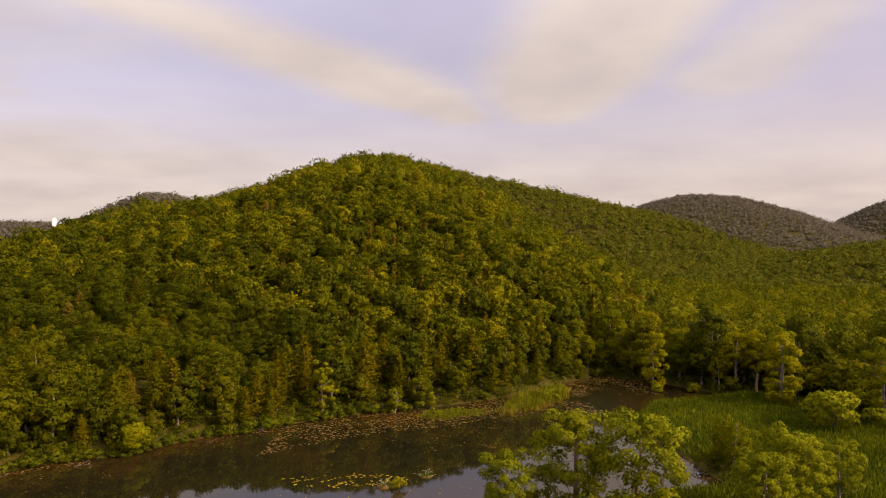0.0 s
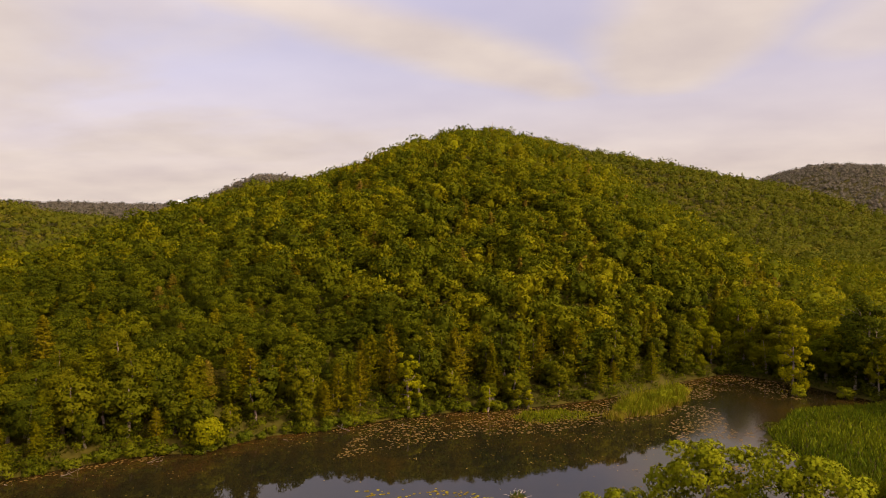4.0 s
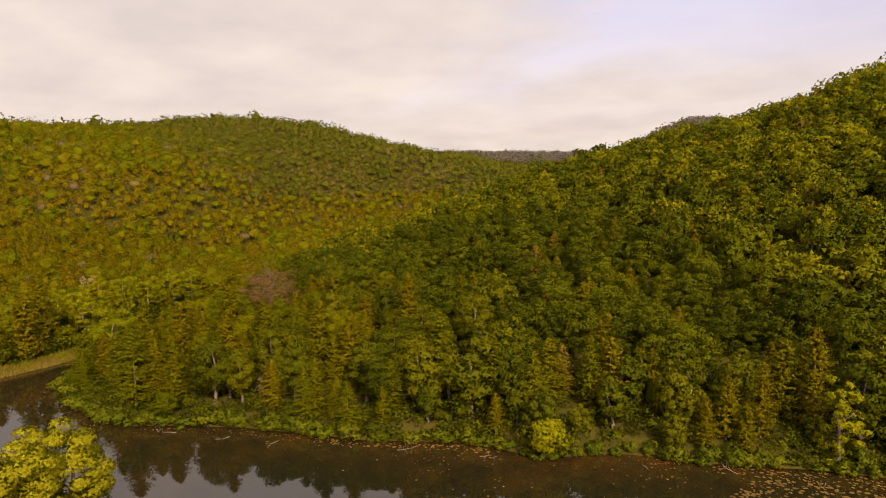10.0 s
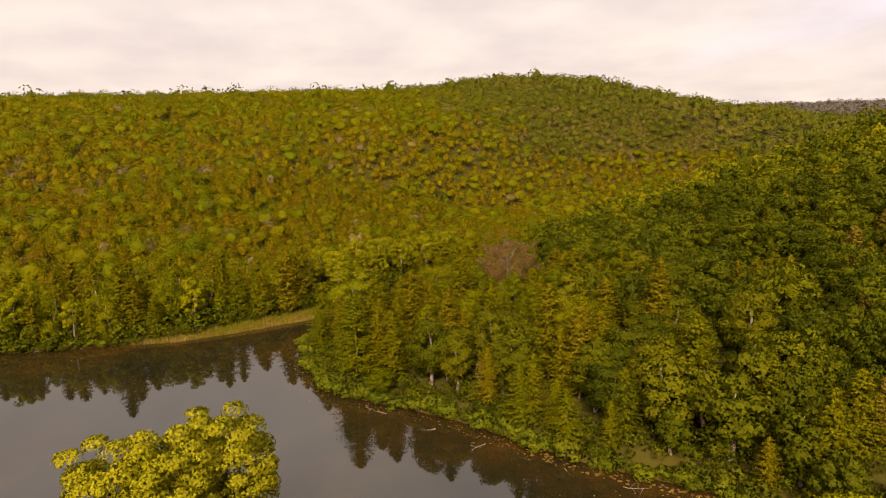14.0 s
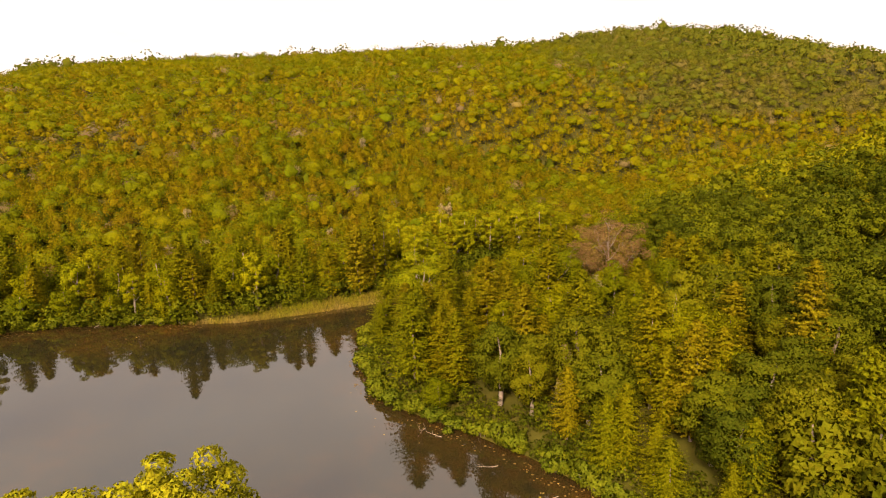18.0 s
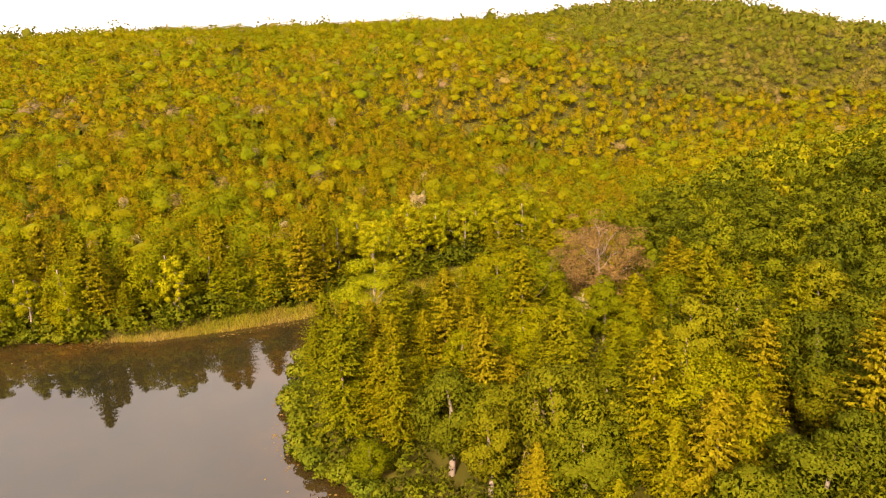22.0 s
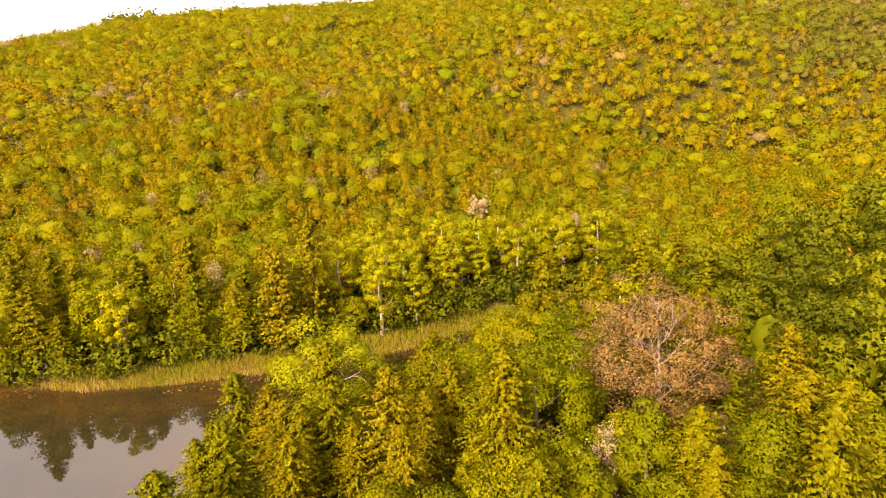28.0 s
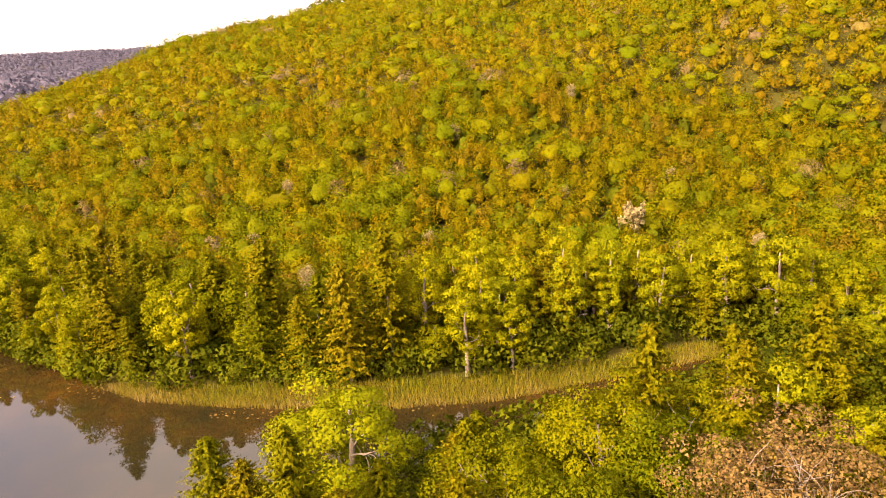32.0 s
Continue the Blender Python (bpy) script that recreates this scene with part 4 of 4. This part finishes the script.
def scatter_woods(name, label, level, x, y, z, cedar, tint, scale, seed, leaf=None):
    rng = np.random.default_rng(seed)
    oaks, cedars = west_protos(level) if name.startswith("west") and level in (0, 1) else wood_protos(level)
    protos = oaks + cedars
    pick = np.where(cedar, len(oaks) + rng.integers(0, len(cedars), len(x)), rng.integers(0, len(oaks), len(x)))
    vs, ts, ns, tn, base = [], [], [], [], 0
    for k, (v, t, q) in enumerate(protos):
        i = np.where(pick == k)[0]
        if not len(i):
            continue
        a = rng.uniform(0, 2 * math.pi, len(i))
        c, s = np.cos(a)[:, None], np.sin(a)[:, None]
        sc, tall = scale[i][:, None], rng.uniform(0.85, 1.12, (len(i), 1))
        w = np.stack([(v[:, 0] * c - v[:, 1] * s) * sc + x[i][:, None], (v[:, 0] * s + v[:, 1] * c) * sc + y[i][:, None],
                      v[:, 2] * sc * tall + z[i][:, None] - 0.5], -1).reshape(-1, 3)
        vs.append(w)
        ns.append(np.stack([q[:, 0] * c - q[:, 1] * s, q[:, 0] * s + q[:, 1] * c, np.broadcast_to(q[:, 2], (len(i), len(q)))], -1).reshape(-1, 3))
        ts.append((t[None] + (np.arange(len(i)) * len(v))[:, None, None] + base).reshape(-1, 3))
        tn.append(np.repeat(tint[i], len(v)))
        base += len(w)
    ob = new(name, mesh_from(name, np.concatenate(vs), np.concatenate(ts), np.concatenate(ns), [leaf or M_WOODS], np.concatenate(tn)))
    return tagged(ob, label, "woodland", kind="stuff")


def soft_noise(x, y, s):
    return 0.5 + 0.5 * np.sin(x * s + 1.7 * np.sin(y * s * 0.8 + 1)) * np.sin(y * s * 1.1 + 1.9 * np.sin(x * s * 0.7 + 2))


def lookout_hidden(x, y, z):
    """True for the far slopes, which no point of the lake looks on."""
    hid = np.ones(len(x), bool)
    for ex, ey in ((0, 0), (-5, 40), (-30, 75), (-75, 100), (-110, 118)):
        see = np.ones(len(x), bool)
        for f in np.linspace(0.12, 0.97, 22):
            gx, gy = ex + (x - ex) * f, ey + (y - ey) * f
            see &= ground_height(gx, gy) - 1 < 41 + (z + 9 - 41) * f
        hid &= ~see
    return hid


def west_of(x, y):
    """1 on the low, dense woods of the western hill."""
    return (x + 22 * (soft_noise(x, y, 0.06) - 0.5) + 14 * (soft_noise(x, y, 0.23) - 0.5) < -158 - np.clip(y - 105, 0, 500) * 0.75).astype(float)


def plant_woods():
    rng = np.random.default_rng(9)
    for level, (step, near, far) in zip((-1, 0, 1, 2, 3), ((5.1, 0, 86), (4.7, 0, 235), (5.5, 235, 480), (8.0, 480, 900), (9.4, 900, 2000))):
        lim = far + 10 if level >= 0 else 240
        x, y = jitter_grid(rng, -70 - lim, -70 + lim, 90 - min(lim, 420), 90 + lim, step)
        d = np.hypot(x + 70, y - 90)
        close = np.minimum(np.minimum(seg_dist(x, y, 0, 40, -20, 72)[0], seg_dist(x, y, -20, 72, -75, 97)[0]), seg_dist(x, y, -75, 97, -110, 118)[0])
        ok = close < 86 if level < 0 else (d >= near) & (d < far) & (close >= 86)
        x, y = x[ok], y[ok]
        shore = lake_dist(x, y)
        ok = (shore > 3) & ~near_band(x, y, shore + 2.5) & ~south_of_lake(x, y) & ~in_meadow(x, y) & free(x, y) & ((y > 100) | (x < -142))
        x, y = x[ok], y[ok]
        if level in (0, 1):
            wx, wy = jitter_grid(rng, -70 - lim, -70 + lim, 90 - min(lim, 420), 90 + lim, step * 0.83)
            wd = np.hypot(wx + 70, wy - 90)
            ok = (west_of(wx, wy) > 0.5) & (wd >= near) & (wd < far) & (lake_dist(wx, wy) > 3) & ~near_band(wx, wy, lake_dist(wx, wy) + 2.5) & free(wx, wy)
            keep = west_of(x, y) < 0.5
            x, y = np.concatenate([x[keep], wx[ok]]), np.concatenate([y[keep], wy[ok]])
        z = ground_height(x, y)
        hid = lookout_hidden(x, y, z)
        ok = ~hid | (rng.uniform(size=len(x)) < 0.05)
        x, y, z, hid = x[ok], y[ok], z[ok], hid[ok]
        n = len(x)
        west = west_of(x, y)
        lowc = soft_noise(x, y, 0.03)
        pc = np.where(west > 0.5, 0.70 - 0.42 * np.clip((z - 35) / 30, 0, 1) - 0.2 * np.exp(-((z - 2) / 6) ** 2), 0.14 + 0.12 * lowc)
        cedar = rng.uniform(size=n) < pc
        u = rng.uniform(size=n)
        tint = np.where(cedar, rng.uniform(0.62, 0.86, n), rng.uniform(0.03, 0.37, n) if level < 0 else rng.uniform(0.08, 0.56, n))
        patch = soft_noise(x, y, 0.05) * 0.6 + soft_noise(x + 90, y - 40, 0.021) * 0.4
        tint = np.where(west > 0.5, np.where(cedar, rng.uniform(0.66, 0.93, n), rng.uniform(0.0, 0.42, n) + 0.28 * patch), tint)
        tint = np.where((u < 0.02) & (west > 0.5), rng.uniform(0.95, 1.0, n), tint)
        scale = np.where(cedar, rng.uniform(0.75, 1.05, n), rng.uniform(0.66, 1.3, n))
        scale = scale * (1, 1.08, 1.35, 1.3, 1)[level] * np.where(hid, 1.15, 1.0)
        name, label = (("woodland", "dense green and olive woods on the slopes above the lake"), ("hill_woodland", "mixed oak and cedar woods covering the hillsides"),
                       ("upland_woodland", "unbroken green woods on the higher hills"), ("far_woodland", "woods on the distant ridges, leaf colour greyed for haze"),
                       ("lakeside_woodland", "leafy green woods close above the lake"))[level]
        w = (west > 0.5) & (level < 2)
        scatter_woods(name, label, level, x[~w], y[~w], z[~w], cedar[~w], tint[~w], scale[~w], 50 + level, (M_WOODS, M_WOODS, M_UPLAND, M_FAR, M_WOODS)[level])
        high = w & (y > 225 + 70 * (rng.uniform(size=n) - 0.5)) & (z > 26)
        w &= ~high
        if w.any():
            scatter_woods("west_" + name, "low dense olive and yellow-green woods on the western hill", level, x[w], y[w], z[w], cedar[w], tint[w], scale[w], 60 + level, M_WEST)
        if high.any():
            scatter_woods("west_summit_" + name, "grey-green woods on the high north-western hill", level, x[high], y[high], z[high], cedar[high], tint[high], scale[high], 70 + level, M_UPLAND)
        print(name, n)


plant_woods()


def understorey():
    """Saplings and brush that close the gaps between the trees on the nearer slopes."""
    rng = np.random.default_rng(15)
    x, y = jitter_grid(rng, -300, 165, -60, 330, 4.4)
    shore = lake_dist(x, y)
    ok = (np.hypot(x + 70, y - 90) < 240) & (shore > 3) & ~near_band(x, y, shore + 2.5) & ~south_of_lake(x, y) & ~in_meadow(x, y) & free(x, y) & ((y > 100) | (x < -142))
    x, y = x[ok], y[ok]
    z = ground_height(x, y)
    ok = ~lookout_hidden(x, y, z)
    x, y, z = x[ok], y[ok], z[ok]
    n = len(x)
    scatter_woods("understorey", "dark green saplings and brush under the hillside trees", 4, x, y, z, np.zeros(n, bool), rng.uniform(0.0, 0.3, n), rng.uniform(0.7, 1.3, n), 99, M_WOODS)


understorey()


def horizon_woods():
    """The last ridge in the south-west, its blue haze put into the leaf colour."""
    rng = np.random.default_rng(91)
    x, y = jitter_grid(rng, -2500, -1200, -2500, -1300, 24.0)
    ok = seg_dist(x, y, -2400, -1500, -1300, -2400)[0] < 330
    x, y = x[ok], y[ok]
    n = len(x)
    scatter_woods("horizon_woodland", "woods on the farthest ridge, leaves coloured blue for haze", 3, x, y, ground_height(x, y), np.zeros(n, bool), rng.uniform(0, 1, n), rng.uniform(2.6, 3.4, n), 95, M_HAZE)


def valley_woods():
    """The woods of the low valley that opens to the south-west, in the same haze-coloured leaves."""
    rng = np.random.default_rng(93)
    x, y = jitter_grid(rng, -1900, -300, -2300, -200, 19.0)
    ok = (np.abs(np.degrees(np.arctan2(-(x + 110), y - 118)) - 143) < 11) & (y < -190)
    x, y = x[ok], y[ok]
    n = len(x)
    scatter_woods("valley_woodland", "woods on the valley floor beyond the hill, leaves coloured for haze", 3, x, y, ground_height(x, y), np.zeros(n, bool), rng.uniform(0, 1, n), rng.uniform(2.2, 3.2, n), 97, M_HAZE)


horizon_woods()
valley_woods()


# ---- reeds, meadow, lily pads ----
def blades(rng, x, y, z, tall, wide):
    """Tufts of upright tapering blades: three narrow leaves to a tuft."""
    out_v, out_t, k = [], [], len(x)
    for j in range(3):
        a = rng.uniform(0, 2 * math.pi, k)
        lean = rng.normal(0, 0.26, (k, 2)) * tall[:, None]
        foot = np.stack([x + rng.normal(0, 0.12, k), y + rng.normal(0, 0.12, k), z - 0.1], 1)
        side = np.stack([np.cos(a), np.sin(a), np.zeros(k)], 1) * wide[:, None]
        top = foot + np.stack([lean[:, 0], lean[:, 1], tall * rng.uniform(0.75, 1.1, k)], 1)
        v = np.stack([foot - side, foot + side, foot * 0.4 + top * 0.6 + side * 0.8, top], 1).reshape(-1, 3)
        i = np.arange(k)[:, None] * 4 + j * 4 * k
        out_v.append(v)
        out_t += [i + [0, 1, 2], i + [0, 2, 3]]
    return np.concatenate(out_v), np.concatenate(out_t)


def reed_bed(name, label, x, y, tall, wide, tint, seed):
    rng = np.random.default_rng(seed)
    z = np.maximum(ground_height(x, y), -0.15)
    n = len(x)
    v, t = blades(rng, x, y, z, tall * rng.uniform(0.7, 1.2, n), np.full(n, wide))
    tn = np.tile(np.repeat(np.clip(tint + rng.normal(0, 0.09, n), 0, 1), 4), 3)
    ob = new(name, mesh_from(name, v, t, None, [M_REED], tn))
    return tagged(ob, label, "reeds", kind="stuff")


def plant_reeds():
    rng = np.random.default_rng(31)
    x, y = jitter_grid(rng, -200, -158, 44, 130, 0.24)
    shore = lake_dist(x, y)
    ok = in_reedbed(x, y, shore) & (shore > -0.8)
    x, y, shore = x[ok], y[ok], shore[ok]
    reed_bed("reeds", "golden reeds in a strip along the far shore", x, y, np.full(len(x), 1.1), 0.03, np.clip(0.64 + 0.16 * np.exp(-shore / 2) - 0.22 * soft_noise(x, y, 0.35), 0, 1), 1)
    x, y = jitter_grid(rng, 20, 104, 80, 180, 0.62)
    ok = (in_meadow(x, y) | (y < 112) & (x > 36)) & (lake_dist(x, y) > 0.4)
    x, y = x[ok], y[ok]
    reed_bed("marsh_grass", "dark green marsh grass beside the lake", x, y, np.full(len(x), 1.2), 0.16, 0.04 + 0.22 * soft_noise(x, y, 0.12), 2)
    # two reedy islets
    for name, label, cx, cy, ax, ay, turn, tall, tint, seed in (
            ("marsh_grass", "low olive grass islet at the water's edge", 2, 156, 9.5, 5.0, 0.35, 1.0, 0.33, 3),
            ("reeds", "bright yellow-green reeds on a narrow islet", 25, 169, 16.0, 5.0, 0.93, 3.2, 0.42, 4)):
        x, y = jitter_grid(rng, cx - 18, cx + 18, cy - 18, cy + 18, 0.42)
        c, s = math.cos(turn), math.sin(turn)
        u, w = ((x - cx) * c + (y - cy) * s) / ax, (-(x - cx) * s + (y - cy) * c) / ay
        edge = u * u + w * w + 0.7 * (soft_noise(x, y, 0.5) - 0.5)
        x, y, e = x[edge < 1], y[edge < 1], edge[edge < 1]
        reed_bed(name, label, x, y, tall * (1.1 - 0.6 * e) * (0.55 + 0.8 * soft_noise(x, y, 0.9)), 0.10, tint + 0.25 * (e > 0.8), seed)


plant_reeds()


def discs(rng, x, y, z, r, sides=6):
    k = len(x)
    a = np.arange(sides) * 2 * math.pi / sides
    ph = rng.uniform(0, 6.28, (k, 1))
    rr = r[:, None] * rng.uniform(0.7, 1.2, (k, sides))
    ring = np.stack([x[:, None] + rr * np.cos(a + ph), y[:, None] + rr * np.sin(a + ph), np.tile(z[:, None], (1, sides)) + rng.uniform(-0.004, 0.01, (k, sides))], -1)
    i = np.arange(k)[:, None] * sides
    return ring.reshape(-1, 3), np.concatenate([i + [0, j, j + 1] for j in range(1, sides - 1)])


def lily_pads():
    rng = np.random.default_rng(41)
    x, y = rng.uniform(-180, 62, 90000), rng.uniform(0, 205, 90000)
    shore = -lake_dist(x, y)
    clump = soft_noise(x, y, 0.16) * soft_noise(x + 31, y - 12, 0.41)
    north = (x > -96) & (y > 96)
    chance = np.where(north, np.exp(-shore / 9) * (0.10 + 1.3 * clump ** 2), 0.0)
    chance = np.where((x > -22) & (y > 126) & north, np.exp(-shore / 15) * (0.25 + 2.6 * clump), chance)
    chance = np.where((x > 36) & (y < 176), chance * 0.05, chance)
    chance = np.where((x < -96) & (shore < 12), 0.12 * clump * np.exp(-shore / 4), chance)
    yellow = ((x + 17) / 11) ** 2 + ((y - 111) / 3.6) ** 2 < 1
    chance = np.where(yellow, 1.0 * (soft_noise(x, y, 0.8) > 0.42), chance)
    ok = (shore > 0.3) & (rng.uniform(size=len(x)) < chance)
    x, y, yellow = x[ok], y[ok], yellow[ok]
    r = rng.uniform(0.07, 0.16, len(x)) * np.where(yellow, 2.0, 1.0)
    v, t = discs(rng, x, y, np.full(len(x), 0.012) + rng.uniform(0, 0.008, len(x)), r)
    tint = np.where(yellow, rng.uniform(0.0, 0.25, len(x)), rng.uniform(0.3, 1.0, len(x)))
    print("pads", len(x))
    tagged(new("lily_pads", mesh_from("lily_pads", v, t, None, [M_PAD], np.repeat(tint, 6))), "scattered brown and yellow lily pads floating on the lake", "lily pads", kind="stuff")


lily_pads()


def weed_mats():
    rng = np.random.default_rng(43)
    n = 90000
    x, y = rng.uniform(-185, 60, n), rng.uniform(10, 203, n)
    shore = -lake_dist(x, y)
    band = (x > -36) & (y > 122) & ((x < 38) | (y > 174)) & (shore < 17) & (soft_noise(x, y, 0.11) + 0.5 * soft_noise(x, y, 0.37) > 0.74) | (shore < 3.0) & (soft_noise(x, y, 0.09) > 0.55)
    ok = (shore > 0.8) & band
    x, y = x[ok], y[ok]
    r = rng.uniform(0.08, 0.30, len(x)) * np.where(x < -90, 0.6, 1.0)
    v, t = discs(rng, x, y, np.full(len(x), 0.004) + rng.uniform(0, 0.006, len(x)), r, 11)
    tagged(new("floating_weed", mesh_from("floating_weed", v, t, None, [M_MAT])), "rust-brown mats of floating weed near the shore", "floating weed", kind="stuff")


weed_mats()


def hummock(x, y, size, seed, label):
    rng = np.random.default_rng(seed)
    ob = new("hummock")
    ob.location = (x, y, 0)
    v = ICO_V * [size, size * 0.8, 0.28 * size] * rng.uniform(0.8, 1.15, (12, 1))
    part("mud", (v, ICO_T), [M_MAT], ob)
    for k in range(9):
        a = rng.uniform(0, 6.28)
        part("stick", limb_shape(rng, (rng.normal(0, size * 0.3), rng.normal(0, size * 0.3), 0.1), (math.cos(a), math.sin(a), 0.25), size * 1.0, 0.035, 1)[0], [M_PALEBARK], ob)
    gx, gy = rng.normal(0, size * 0.35, 40), rng.normal(0, size * 0.35, 40)
    bv, bt = blades(rng, gx, gy, np.full(40, 0.1), rng.uniform(0.6, 1.1, 40), np.full(40, 0.06))
    part("grass", (bv, bt), [M_REED], ob)
    tagged(ob, label, "hummock")


hummock(-3, 113, 1.5, 3, "small hummock of sticks and dry grass in the water")
hummock(-9.5, 108, 1.9, 4, "low mud hummock with grass in the lake")
plant("pond_bush", -7.5, 107.5, 0.62, 0.4, build_shrub(281, M_BRIGHT, 1.9, 3.2, 9, 50, 0.24), "small yellow-green bush on a hummock in the lake", "bush", "", sink=-0.1)


# ---- fallen wood along the shore ----
def fallen_log(x, y, turn, length, seed):
    rng = np.random.default_rng(seed)
    shape, _ = limb_shape(rng, (0, 0, 0.05), (1, 0, 0.05), length, 0.055, 4)
    ob = new("fallen_branch", mesh_from("fallen_branch", *shape, mats=[M_GREYBARK]))
    ob.matrix_basis = pose(x, y, 0.02, 0, 0, math.degrees(turn))
    tagged(ob, "bleached fallen branch lying at the water's edge", "branch", "driftwood on the shore")


def driftwood():
    rng = np.random.default_rng(47)
    for ax, ay, bx, by, n in ((-118, 83, -60, 124, 8), (-58, 128, -12, 157, 4), (-163, 50, -167, 10, 5), (-150, 81, -130, 80, 3)):
        for k in range(n):
            f = (k + rng.uniform(0, 1)) / n
            nx, ny = unit(np.array([by - ay, ax - bx]))
            fallen_log(ax + (bx - ax) * f + nx * 0.6, ay + (by - ay) * f + ny * 0.6, math.atan2(ny, nx) + rng.normal(0, 0.9), rng.uniform(1.6, 3.6), 500 + k + int(ax * 7) % 90)


driftwood()


# ---- marks on the skyline ----
def water_tower():
    ob = new("water_tower")
    ob.location = (-648, 1070, 0)
    zs, rs = [72, 89.2, 91.0, 92.2], [3.3, 3.3, 2.6, 0.4]
    part("tank", tube([(0, 0, z) for z in zs], rs, 20), [M_WHITE], ob)
    part("base", tube([(0, 0, float(ground_height(np.array([-648.0]), np.array([1070.0]))[0]) - 1), (0, 0, 72.0)], [3.6, 3.6], 20), [M_WHITE], ob)
    tagged(ob, "white cylindrical water tower on the distant ridge", "water tower")


water_tower()


def radio_mast():
    z0 = float(ground_height(np.array([-33.0]), np.array([419.0]))[0])
    ob = new("radio_mast")
    ob.location = (-33, 419, z0 - 0.3)
    part("pole", tube([(0, 0, 0), (0, 0, 9), (0, 0, 15.5)], [0.22, 0.18, 0.1], 6), [M_STEEL], ob)
    for h in (12.5, 14.0):
        part("antenna", tube([(-0.7, 0, h), (0.7, 0, h)], [0.06, 0.06], 5), [M_STEEL], ob)
    tagged(ob, "slender grey radio mast on the wooded summit", "mast")


radio_mast()
